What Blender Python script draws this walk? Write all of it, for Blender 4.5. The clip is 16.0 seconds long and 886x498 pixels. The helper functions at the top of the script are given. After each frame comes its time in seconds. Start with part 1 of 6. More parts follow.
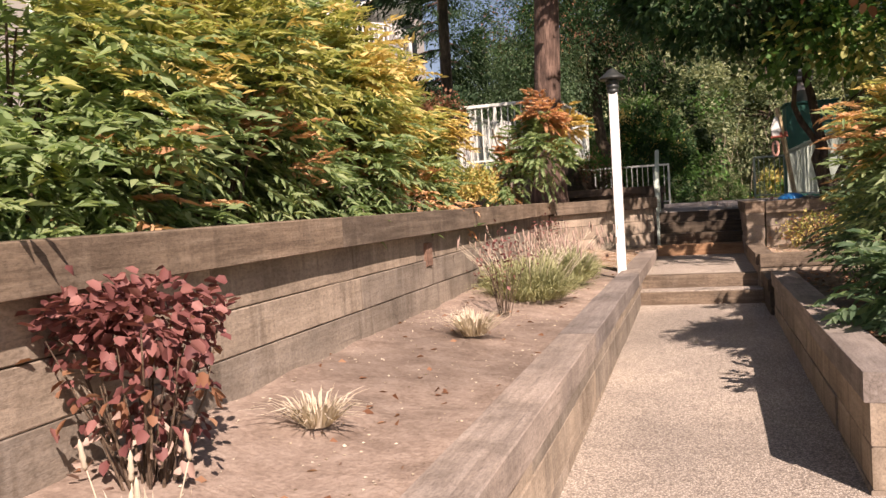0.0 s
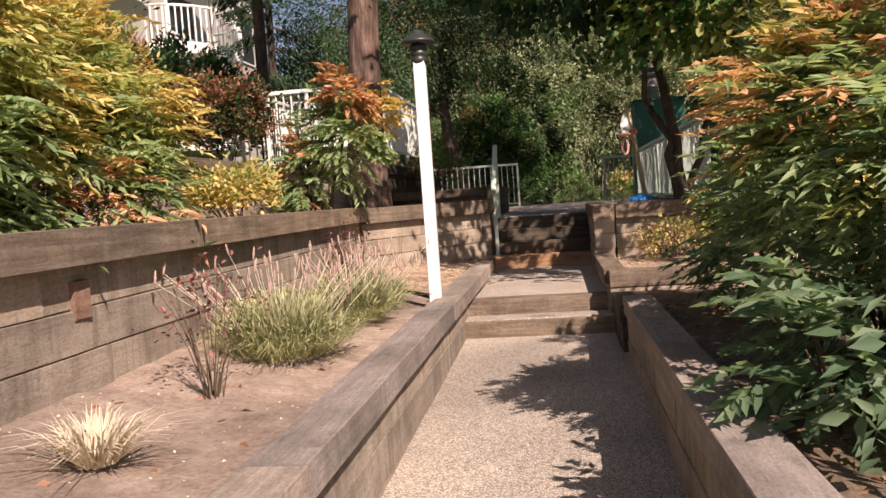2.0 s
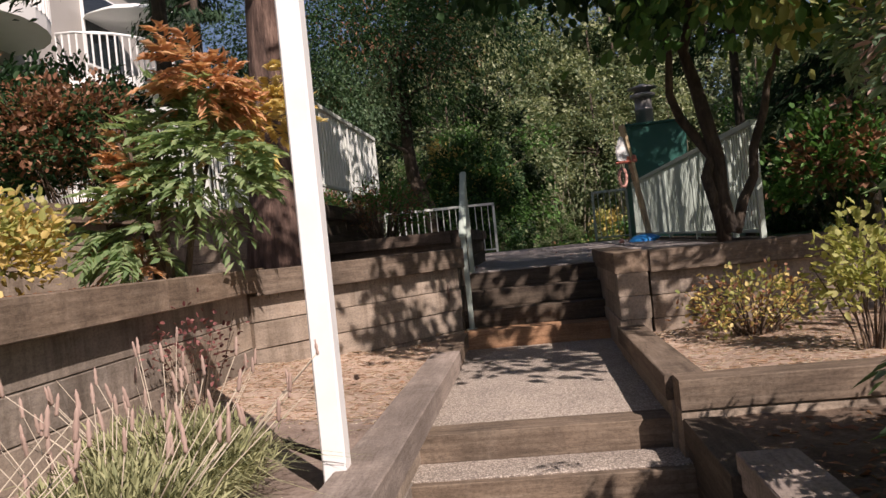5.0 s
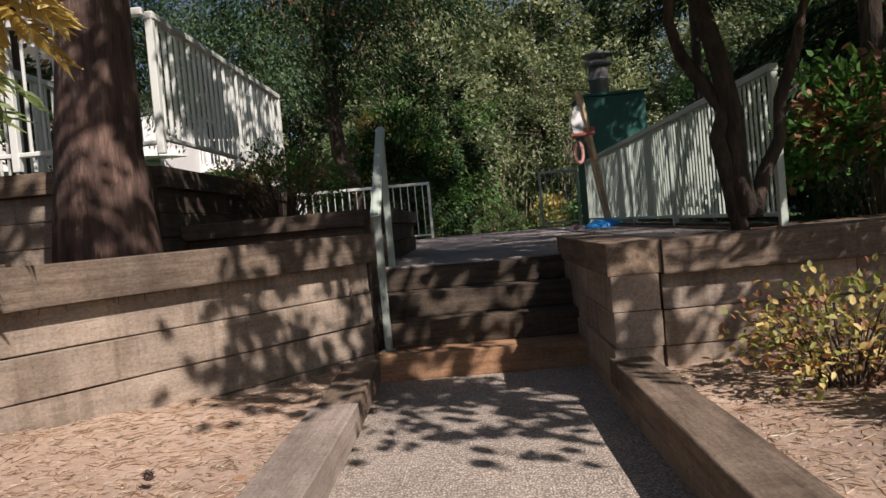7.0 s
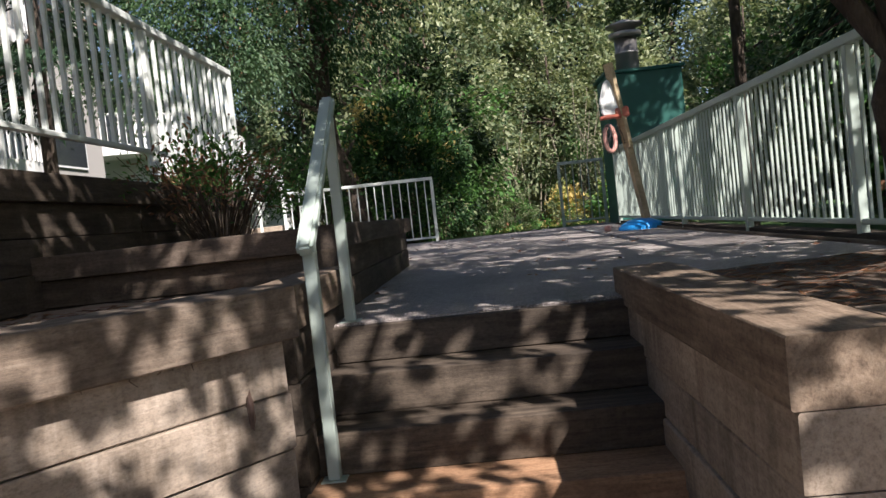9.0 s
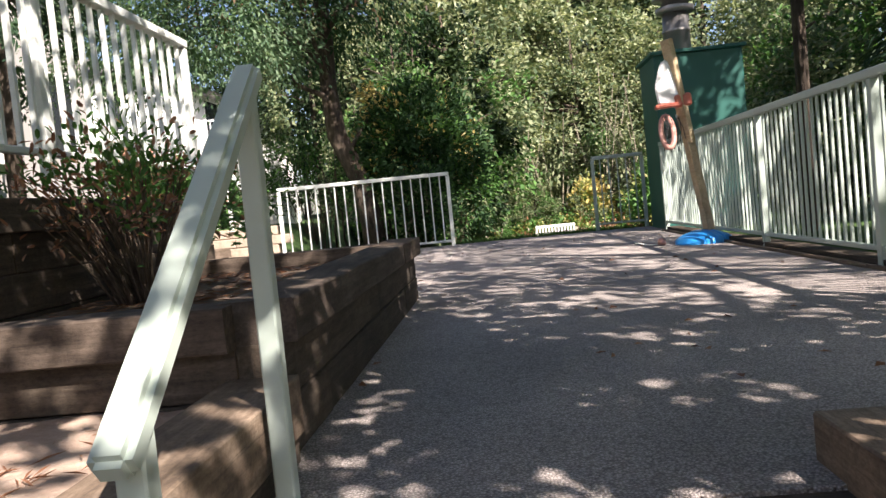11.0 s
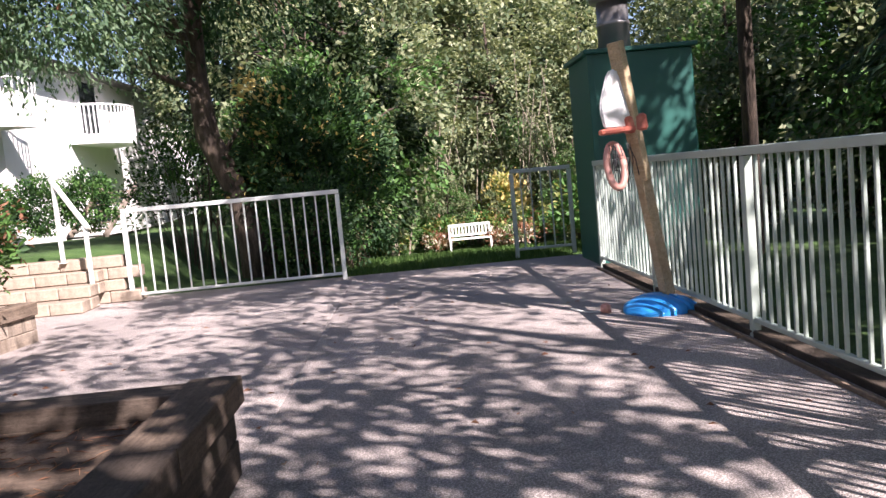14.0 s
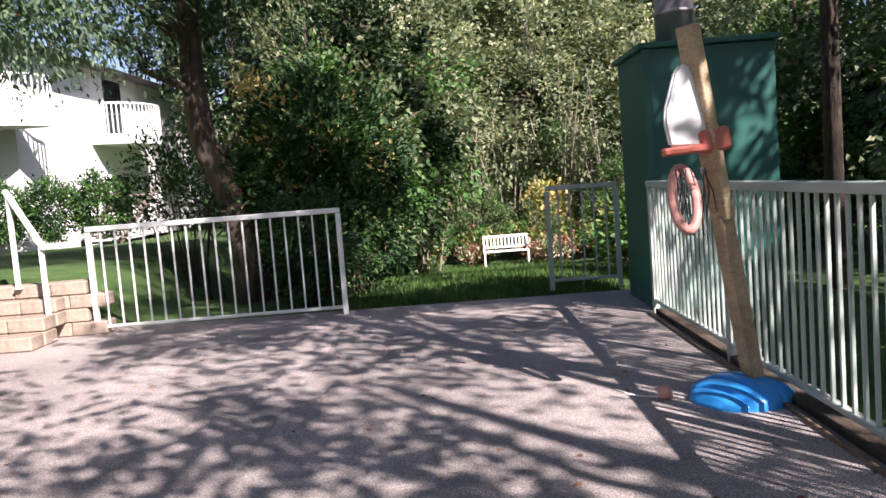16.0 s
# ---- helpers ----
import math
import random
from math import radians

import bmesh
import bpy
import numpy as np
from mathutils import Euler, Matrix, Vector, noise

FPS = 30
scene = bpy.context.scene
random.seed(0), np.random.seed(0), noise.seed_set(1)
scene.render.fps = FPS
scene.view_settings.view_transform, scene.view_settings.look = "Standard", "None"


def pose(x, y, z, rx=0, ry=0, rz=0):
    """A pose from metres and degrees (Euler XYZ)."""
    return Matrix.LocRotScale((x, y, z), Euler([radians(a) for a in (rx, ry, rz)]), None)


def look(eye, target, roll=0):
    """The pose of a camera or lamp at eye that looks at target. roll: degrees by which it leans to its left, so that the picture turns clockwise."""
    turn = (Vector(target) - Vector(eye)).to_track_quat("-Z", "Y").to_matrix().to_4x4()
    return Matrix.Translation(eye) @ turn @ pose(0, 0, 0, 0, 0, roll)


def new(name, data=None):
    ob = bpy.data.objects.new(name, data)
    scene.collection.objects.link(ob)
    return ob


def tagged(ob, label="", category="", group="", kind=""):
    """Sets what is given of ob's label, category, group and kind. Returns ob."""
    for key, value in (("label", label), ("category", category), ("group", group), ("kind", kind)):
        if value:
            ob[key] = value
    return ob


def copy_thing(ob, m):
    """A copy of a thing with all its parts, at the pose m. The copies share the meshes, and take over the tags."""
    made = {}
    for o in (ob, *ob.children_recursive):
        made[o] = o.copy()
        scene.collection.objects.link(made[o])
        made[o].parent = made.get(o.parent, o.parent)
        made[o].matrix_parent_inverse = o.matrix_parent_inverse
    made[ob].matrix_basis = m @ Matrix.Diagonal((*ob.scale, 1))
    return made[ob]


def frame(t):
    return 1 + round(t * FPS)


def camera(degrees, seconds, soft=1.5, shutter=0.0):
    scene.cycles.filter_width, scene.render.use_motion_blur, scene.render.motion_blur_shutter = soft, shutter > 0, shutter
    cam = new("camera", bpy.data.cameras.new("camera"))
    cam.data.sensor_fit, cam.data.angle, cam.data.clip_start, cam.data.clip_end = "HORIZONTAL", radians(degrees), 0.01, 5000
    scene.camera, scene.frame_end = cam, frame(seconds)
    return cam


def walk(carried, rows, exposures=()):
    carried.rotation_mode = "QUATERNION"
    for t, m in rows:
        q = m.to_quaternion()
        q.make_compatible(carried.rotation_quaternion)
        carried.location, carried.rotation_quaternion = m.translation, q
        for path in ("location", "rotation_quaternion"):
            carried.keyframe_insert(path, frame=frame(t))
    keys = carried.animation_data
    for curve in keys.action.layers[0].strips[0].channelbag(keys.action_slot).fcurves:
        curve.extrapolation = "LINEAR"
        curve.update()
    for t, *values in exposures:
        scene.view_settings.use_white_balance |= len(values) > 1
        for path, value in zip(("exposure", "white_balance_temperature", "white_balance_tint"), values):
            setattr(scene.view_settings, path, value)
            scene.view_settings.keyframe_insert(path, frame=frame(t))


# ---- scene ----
cam = camera(57.9, 16.0)
PATH = [
    (0, (-0.188, 2.693, 1.325), (-0.801, 4.594, 1.223), -3.6),
    (0.5, (-0.143, 3.219, 1.335), (-0.68, 5.144, 1.255), -5.9),
    (1, (-0.034, 3.767, 1.328), (-0.461, 5.72, 1.268), -5.5),
    (1.5, (-0.023, 4.321, 1.331), (-0.376, 6.287, 1.23), -5.9),
    (2, (-0.012, 4.898, 1.314), (-0.297, 6.874, 1.195), -4.0),
    (2.5, (-0.054, 5.481, 1.296), (-0.4, 7.449, 1.218), -4.6),
    (3, (-0.058, 6.049, 1.293), (-0.256, 8.038, 1.223), -4.2),
    (3.5, (-0.096, 6.611, 1.334), (-0.339, 8.596, 1.318), -4.9),
    (3.7, (-0.088, 6.811, 1.331), (-0.282, 8.802, 1.314), -6.5),
    (5.8, (-0.243, 8.95, 1.345), (-0.474, 10.937, 1.337), -5.5),
    (6, (-0.238, 9.187, 1.323), (-0.397, 11.18, 1.291), -5.0),
    (6.5, (-0.237, 9.746, 1.322), (-0.399, 11.737, 1.235), -4.5),
    (7, (-0.228, 10.289, 1.31), (-0.297, 12.287, 1.248), -5.2),
    (7.5, (-0.21, 10.863, 1.303), (-0.363, 12.856, 1.226), -4.6),
    (8, (-0.189, 11.411, 1.291), (-0.299, 13.406, 1.203), -6.3),
    (8.5, (-0.154, 11.956, 1.305), (-0.24, 13.952, 1.213), -4.4),
    (9, (-0.171, 12.42, 1.451), (-0.273, 14.416, 1.373), -6.3),
    (9.2, (-0.154, 12.585, 1.482), (-0.232, 14.582, 1.404), -6.7),
    (11.3, (-0.276, 14.527, 1.692), (-0.421, 16.518, 1.572), -5.6),
    (11.5, (-0.227, 14.756, 1.691), (-0.268, 16.752, 1.56), -5.4),
    (12, (-0.201, 15.248, 1.755), (-0.161, 17.246, 1.678), -5.4),
    (12.5, (-0.175, 15.646, 1.907), (0.04, 17.632, 1.795), -6.5),
    (13, (-0.097, 15.907, 2.016), (0.11, 17.89, 1.853), -5.9),
    (13.5, (-0.124, 16.181, 2.121), (-0.165, 18.175, 1.97), -5.4),
    (14, (-0.034, 16.45, 2.243), (0.032, 18.441, 2.062), -5.3),
    (14.5, (0.07, 16.698, 2.356), (0.122, 18.686, 2.15), -3.6),
    (15, (0.133, 17.08, 2.399), (0.2, 19.07, 2.206), -3.8),
    (15.5, (0.255, 17.582, 2.39), (0.438, 19.565, 2.201), -4.9),
    (16, (0.283, 18.128, 2.394), (0.246, 20.121, 2.226), -4.4),
]
walk(cam, [(t, look(eye, target, roll)) for t, eye, target, roll in PATH],
     exposures=[(0, 0.9, 7250, 27), (2.5, 0.76, 7150, 27), (3.7, 0.62, 6800, 25), (6, 0.26, 6550, 23), (8.0, 0.42, 6250, 18), (9.2, 1.17, 6100, 17), (11.3, 1.72, 6450, 20), (12.7, 1.75, 6200, 27), (14, 1.66, 6150, 28), (15, 1.5, 6150, 28), (16, 1.48, 6150, 28)])

# ---- light ----
SUN_FROM = Vector((0.36, -0.49, 0.54)).normalized()
world = bpy.data.worlds.new("world")
scene.world = world
world.use_nodes = True
wn = world.node_tree
sky = wn.nodes.new("ShaderNodeTexSky")
sky.sky_type, sky.sun_disc = "NISHITA", False
sky.sun_elevation = math.asin(SUN_FROM.z)
sky.sun_rotation = math.atan2(SUN_FROM.x, SUN_FROM.y)
wn.links.new(sky.outputs[0], wn.nodes["Background"].inputs[0])
wn.nodes["Background"].inputs[1].default_value = 0.056
sun_data = bpy.data.lights.new("sun", "SUN")
sun_data.energy, sun_data.angle, sun_data.color = 5.0, radians(0.55), (1.0, 0.93, 0.82)
sun = new("sun", sun_data)
sun.matrix_world = look(SUN_FROM * 30, (0, 0, 0))


# ---- materials ----
def material(name):
    m = bpy.data.materials.new(name)
    m.use_nodes = True
    return m, m.node_tree.nodes, m.node_tree.links, m.node_tree.nodes["Principled BSDF"]


def ramp(nodes, stops):
    r = nodes.new("ShaderNodeValToRGB")
    while len(r.color_ramp.elements) < len(stops):
        r.color_ramp.elements.new(0.5)
    for e, (p, c) in zip(r.color_ramp.elements, stops):
        e.position, e.color = p, (*c, 1)
    return r


def coords(nodes, links, scale=(1, 1, 1), space="Object", shift=True):
    tc = nodes.new("ShaderNodeTexCoord")
    mp = nodes.new("ShaderNodeMapping")
    mp.inputs["Scale"].default_value = scale
    links.new(tc.outputs[space], mp.inputs["Vector"])
    if shift:
        info = nodes.new("ShaderNodeObjectInfo")
        mul = nodes.new("ShaderNodeVectorMath")
        mul.operation = "MULTIPLY"
        mul.inputs[1].default_value = (37, 53, 71)
        links.new(info.outputs["Random"], mul.inputs[0])
        links.new(mul.outputs[0], mp.inputs["Location"])
    return mp


def noise_tex(nodes, links, vec, scale, detail=5, rough=0.6):
    n = nodes.new("ShaderNodeTexNoise")
    n.inputs["Scale"].default_value, n.inputs["Detail"].default_value, n.inputs["Roughness"].default_value = scale, detail, rough
    links.new(vec.outputs[0], n.inputs["Vector"])
    return n


def mixed(nodes, links, fac, a, b, mode="MIX"):
    m = nodes.new("ShaderNodeMix")
    m.data_type, m.blend_type = "RGBA", mode
    for socket, v in ((m.inputs["Factor"], fac), (m.inputs["A"], a), (m.inputs["B"], b)):
        if isinstance(v, (int, float)):
            socket.default_value = v
        elif isinstance(v, tuple):
            socket.default_value = (*v, 1)
        else:
            links.new(v, socket)
    return m.outputs["Result"]


def bumped(nodes, links, bsdf, height, strength, distance):
    b = nodes.new("ShaderNodeBump")
    b.inputs["Strength"].default_value, b.inputs["Distance"].default_value = strength, distance
    links.new(height, b.inputs["Height"])
    links.new(b.outputs[0], bsdf.inputs["Normal"])


def wood(name, dark, mid, light, rough=0.85, stain=(0.05, 0.04, 0.03), amount=0.5, paint=None):
    """Weathered timber whose grain runs along the piece's own x."""
    m, n, l, b = material(name)
    grain = noise_tex(n, l, coords(n, l, (2.6, 34, 34)), 1.0, 8, 0.66)
    broad = noise_tex(n, l, coords(n, l, (1.6, 2.4, 2.4)), 1.0, 4, 0.6)
    streak = noise_tex(n, l, coords(n, l, (7.0, 7.0, 0.9)), 1.0, 4, 0.6)
    c = ramp(n, [(0.25, dark), (0.5, mid), (0.78, light)])
    l.new(grain.outputs["Fac"], c.inputs[0])
    tone = ramp(n, [(0.35, (0.62, 0.6, 0.58)), (0.65, (1.12, 1.08, 1.04))])
    l.new(broad.outputs["Fac"], tone.inputs[0])
    col = mixed(n, l, 1.0, c.outputs[0], tone.outputs[0], "MULTIPLY")
    s = ramp(n, [(0.54, (0, 0, 0)), (0.72, (amount, amount, amount))])
    l.new(streak.outputs["Fac"], s.inputs[0])
    col = mixed(n, l, s.outputs[0], col, stain)
    drip = noise_tex(n, l, coords(n, l, (8.0, 5.0, 0.6)), 1.0, 6, 0.7)
    d = ramp(n, [(0.5, (0, 0, 0)), (0.7, (amount * 0.75,) * 3)])
    l.new(drip.outputs["Fac"], d.inputs[0])
    col = mixed(n, l, d.outputs[0], col, stain)
    pale = noise_tex(n, l, coords(n, l, (9.0, 5.0, 1.6)), 1.0, 5, 0.6)
    w = ramp(n, [(0.56, (0, 0, 0)), (0.7, (amount * 0.45,) * 3)])
    l.new(pale.outputs["Fac"], w.inputs[0])
    col = mixed(n, l, w.outputs[0], col, tuple(v * 1.15 for v in light))
    crack = noise_tex(n, l, coords(n, l, (1.8, 46, 46)), 1.0, 5, 0.75)
    k = ramp(n, [(0.6, (0, 0, 0)), (0.68, (0.55, 0.55, 0.55))])
    l.new(crack.outputs["Fac"], k.inputs[0])
    col = mixed(n, l, k.outputs[0], col, tuple(v * 0.6 for v in dark))
    fine = noise_tex(n, l, coords(n, l, (0.6, 1, 1)), 85.0, 4, 0.75)
    fr = ramp(n, [(0.32, (0.68, 0.67, 0.66)), (0.52, (1.0, 1.0, 1.0)), (0.7, (1.18, 1.17, 1.15))])
    l.new(fine.outputs["Fac"], fr.inputs[0])
    col = mixed(n, l, 1.0, col, fr.outputs[0], "MULTIPLY")
    blot = noise_tex(n, l, coords(n, l, (0.7, 1, 1)), 8.0, 6, 0.7)
    br = ramp(n, [(0.56, (0, 0, 0)), (0.68, (0.45, 0.45, 0.45))])
    l.new(blot.outputs["Fac"], br.inputs[0])
    col = mixed(n, l, br.outputs[0], col, tuple(v * 0.8 for v in dark))
    info = n.new("ShaderNodeObjectInfo")
    var = ramp(n, [(0.0, (0.8, 0.81, 0.82)), (0.5, (1.0, 0.98, 0.95)), (1.0, (1.12, 1.07, 1.0))])
    l.new(info.outputs["Random"], var.inputs[0])
    col = mixed(n, l, 1.0, col, var.outputs[0], "MULTIPLY")
    l.new(col, b.inputs["Base Color"])
    b.inputs["Roughness"].default_value = rough
    b.inputs["Specular IOR Level"].default_value = 0.25
    relief = n.new("ShaderNodeMath")
    relief.operation = "MULTIPLY_ADD"
    relief.inputs[1].default_value = 0.6
    l.new(fine.outputs["Fac"], relief.inputs[0])
    l.new(grain.outputs["Fac"], relief.inputs[2])
    bumped(n, l, b, relief.outputs[0], 0.6, 0.006)
    return m


def speckled(name, stops, scale, fine, rough=0.9, bump=0.5, dist=0.01, patch=0.35, patch_scale=0.7):
    m, n, l, b = material(name)
    v = coords(n, l, (1, 1, 1), "Object", False)
    a = noise_tex(n, l, v, scale, 6, 0.65)
    f = noise_tex(n, l, v, fine, 4, 0.7)
    p = noise_tex(n, l, v, patch_scale, 4, 0.55)
    c = ramp(n, stops)
    mix = n.new("ShaderNodeMath")
    mix.operation = "MULTIPLY_ADD"
    mix.inputs[1].default_value, mix.inputs[2].default_value = 0.55, 0.0
    l.new(a.outputs["Fac"], mix.inputs[0])
    add = n.new("ShaderNodeMath")
    add.operation = "MULTIPLY_ADD"
    add.inputs[1].default_value = 0.45
    l.new(f.outputs["Fac"], add.inputs[0])
    l.new(mix.outputs[0], add.inputs[2])
    l.new(add.outputs[0], c.inputs[0])
    t = ramp(n, [(0.35, (1 - patch,) * 3), (0.65, (1 + patch * 0.4,) * 3)])
    l.new(p.outputs["Fac"], t.inputs[0])
    l.new(mixed(n, l, 1.0, c.outputs[0], t.outputs[0], "MULTIPLY"), b.inputs["Base Color"])
    b.inputs["Roughness"].default_value = rough
    b.inputs["Specular IOR Level"].default_value = 0.3
    bumped(n, l, b, add.outputs[0], bump, dist)
    return m


def aggregate(name, pale, dark, tan, scale, rough=0.85):
    """Exposed-aggregate concrete: small rounded stones in mortar."""
    m, n, l, b = material(name)
    v = coords(n, l, (1, 1, 1), "Object", False)
    vor = n.new("ShaderNodeTexVoronoi")
    vor.inputs["Scale"].default_value = scale
    l.new(v.outputs[0], vor.inputs["Vector"])
    stone = ramp(n, [(0.0, dark), (0.35, tan), (0.7, pale), (1.0, tan)])
    sep = n.new("ShaderNodeSeparateColor")
    l.new(vor.outputs["Color"], sep.inputs[0])
    l.new(sep.outputs[0], stone.inputs[0])
    gap = ramp(n, [(0.25, (1.08, 1.07, 1.05)), (0.62, (0.56, 0.54, 0.52))])
    l.new(vor.outputs["Distance"], gap.inputs[0])
    col = mixed(n, l, 1.0, stone.outputs[0], gap.outputs[0], "MULTIPLY")
    p = noise_tex(n, l, v, 0.8, 5, 0.6)
    t = ramp(n, [(0.35, (0.72, 0.71, 0.7)), (0.65, (1.1, 1.08, 1.05))])
    l.new(p.outputs["Fac"], t.inputs[0])
    l.new(mixed(n, l, 1.0, col, t.outputs[0], "MULTIPLY"), b.inputs["Base Color"])
    b.inputs["Roughness"].default_value = rough
    inv = n.new("ShaderNodeMath")
    inv.operation = "SUBTRACT"
    inv.inputs[0].default_value = 1.0
    l.new(vor.outputs["Distance"], inv.inputs[1])
    bumped(n, l, b, inv.outputs[0], 0.8, 0.008)
    return m


def paint(name, colour, rough=0.5, wear=0.15, metal=0.0, dirt=(0.25, 0.23, 0.19), scale=5.0):
    m, n, l, b = material(name)
    v = coords(n, l, (1, 1, 1), "Object")
    a = noise_tex(n, l, v, scale, 6, 0.65)
    f = noise_tex(n, l, v, 60, 3, 0.6)
    s = ramp(n, [(0.5, (0, 0, 0)), (0.75, (wear,) * 3)])
    l.new(a.outputs["Fac"], s.inputs[0])
    l.new(mixed(n, l, s.outputs[0], colour, dirt), b.inputs["Base Color"])
    b.inputs["Roughness"].default_value, b.inputs["Metallic"].default_value = rough, metal
    bumped(n, l, b, f.outputs["Fac"], 0.12, 0.002)
    return m


def leaf(name, stops, rough=0.5, through_light=0.35):
    """Leaf: colour varies leaf by leaf and in patches; some light passes through."""
    m, n, l, b = material(name)
    g = n.new("ShaderNodeNewGeometry")
    v = coords(n, l, (1, 1, 1), "Object")
    p = noise_tex(n, l, v, 1.6, 3, 0.5)
    mix = n.new("ShaderNodeMath")
    mix.operation = "MULTIPLY_ADD"
    mix.inputs[1].default_value = 0.55
    l.new(g.outputs["Random Per Island"], mix.inputs[0])
    sc = n.new("ShaderNodeMath")
    sc.operation = "MULTIPLY"
    sc.inputs[1].default_value = 0.45
    l.new(p.outputs["Fac"], sc.inputs[0])
    l.new(sc.outputs[0], mix.inputs[2])
    c = ramp(n, stops)
    l.new(mix.outputs[0], c.inputs[0])
    l.new(c.outputs[0], b.inputs["Base Color"])
    b.inputs["Roughness"].default_value = rough + 0.08
    b.inputs["Specular IOR Level"].default_value = 0.3
    tr = n.new("ShaderNodeBsdfTranslucent")
    l.new(mixed(n, l, 1.0, c.outputs[0], (1.2, 1.2, 0.85), "MULTIPLY"), tr.inputs[0])
    sh = n.new("ShaderNodeMixShader")
    sh.inputs[0].default_value = through_light
    l.new(b.outputs[0], sh.inputs[1])
    l.new(tr.outputs[0], sh.inputs[2])
    l.new(sh.outputs[0], n["Material Output"].inputs[0])
    return m


def bark(name, dark, mid, light, stretch=0.25):
    m, n, l, b = material(name)
    v = coords(n, l, (1, 1, stretch))
    a = noise_tex(n, l, v, 14, 6, 0.7)
    p = noise_tex(n, l, coords(n, l), 2.0, 4, 0.6)
    c = ramp(n, [(0.3, dark), (0.52, mid), (0.75, light)])
    l.new(a.outputs["Fac"], c.inputs[0])
    t = ramp(n, [(0.35, (0.6, 0.58, 0.55)), (0.7, (1.2, 1.15, 1.1))])
    l.new(p.outputs["Fac"], t.inputs[0])
    l.new(mixed(n, l, 1.0, c.outputs[0], t.outputs[0], "MULTIPLY"), b.inputs["Base Color"])
    b.inputs["Roughness"].default_value = 0.9
    bumped(n, l, b, a.outputs["Fac"], 1.0, 0.06)
    return m


WALL_WOOD = wood("weathered_wall_timber", (0.26, 0.222, 0.184), (0.325, 0.282, 0.238), (0.39, 0.344, 0.296), stain=(0.12, 0.095, 0.072), amount=0.8)
CAP_WOOD = wood("weathered_cap_timber", (0.1, 0.077, 0.06), (0.2, 0.158, 0.122), (0.31, 0.26, 0.21), amount=0.35)
# Much darker tones than the wall timbers, for stairs, planter and fence foot.
DARK_WOOD = wood("dark_brown_timber", (0.04, 0.032, 0.026), (0.085, 0.07, 0.056), (0.15, 0.125, 0.1), amount=0.4)
GREY_WOOD = wood("silvery_cap_timber", (0.2, 0.175, 0.16), (0.28, 0.25, 0.235), (0.37, 0.34, 0.325), amount=0.35)
CUT_WOOD = wood("pale_fresh_cut_timber", (0.55, 0.46, 0.38), (0.68, 0.6, 0.52), (0.76, 0.7, 0.63), amount=0.15)
PLANTER_WOOD = wood("dark_brown_planter_timber", (0.055, 0.043, 0.035), (0.12, 0.096, 0.078), (0.2, 0.163, 0.133), amount=0.4)
NEW_WOOD = wood("orange_step_timber", (0.2, 0.115, 0.07), (0.36, 0.225, 0.14), (0.48, 0.325, 0.215), amount=0.3)
RED_END = wood("reddish_end_grain", (0.2, 0.125, 0.098), (0.27, 0.175, 0.14), (0.34, 0.23, 0.185), amount=0.4)
PALE_WOOD = wood("pale_yellow_board", (0.52, 0.4, 0.24), (0.66, 0.54, 0.36), (0.74, 0.64, 0.47), amount=0.15)
SOIL = speckled("dry_soil", [(0.3, (0.13, 0.092, 0.07)), (0.48, (0.265, 0.2, 0.16)), (0.6, (0.355, 0.28, 0.23)), (0.75, (0.5, 0.42, 0.36))], 6, 45, 0.95, 0.9, 0.02)
LITTER_SOIL = speckled("needle_litter_soil", [(0.3, (0.36, 0.25, 0.185)), (0.5, (0.46, 0.34, 0.26)), (0.7, (0.57, 0.45, 0.355))], 9, 60, 0.95, 0.9, 0.02)
DARK_SOIL = speckled("dark_bed_soil", [(0.3, (0.05, 0.035, 0.025)), (0.5, (0.12, 0.085, 0.06)), (0.7, (0.24, 0.18, 0.13))], 7, 45, 0.95, 0.9, 0.02)
PATH_STONE = aggregate("path_aggregate", (0.62, 0.56, 0.5), (0.3, 0.262, 0.235), (0.46, 0.405, 0.35), 95)
TERRACE = aggregate("terrace_aggregate", (0.6, 0.545, 0.52), (0.32, 0.29, 0.277), (0.45, 0.41, 0.392), 130)
GRASS_GROUND = speckled("lawn_ground", [(0.3, (0.02, 0.045, 0.012)), (0.5, (0.05, 0.1, 0.025)), (0.7, (0.1, 0.16, 0.045))], 3, 40, 0.95, 0.9, 0.03)
WHITE = paint("white_paint", (0.8, 0.8, 0.78), 0.45, 0.1)
RAIL_WHITE = paint("chalky_white_rail_paint", (0.66, 0.69, 0.64), 0.5, 0.25, dirt=(0.3, 0.31, 0.26))
PALE_GREEN = paint("pale_green_rail_paint", (0.42, 0.49, 0.43), 0.45, 0.25, dirt=(0.25, 0.27, 0.22))
BLACK = paint("black_lamp_metal", (0.045, 0.05, 0.048), 0.4, 0.3, 0.4, (0.12, 0.13, 0.12))
GREEN_BOX = paint("green_painted_plywood", (0.008, 0.09, 0.07), 0.5, 0.25, dirt=(0.02, 0.075, 0.06), scale=2.0)
BLUE = paint("blue_plastic", (0.025, 0.3, 0.74), 0.35, 0.1, dirt=(0.08, 0.2, 0.4))
RED = paint("red_plastic", (0.5, 0.14, 0.095), 0.4, 0.15)
PINK = paint("faded_pink_plastic", (0.6, 0.3, 0.24), 0.5, 0.25)
METAL = paint("grey_flue_metal", (0.3, 0.29, 0.28), 0.45, 0.4, 0.7, (0.16, 0.13, 0.11))
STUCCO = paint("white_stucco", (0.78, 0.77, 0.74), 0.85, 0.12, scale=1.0)
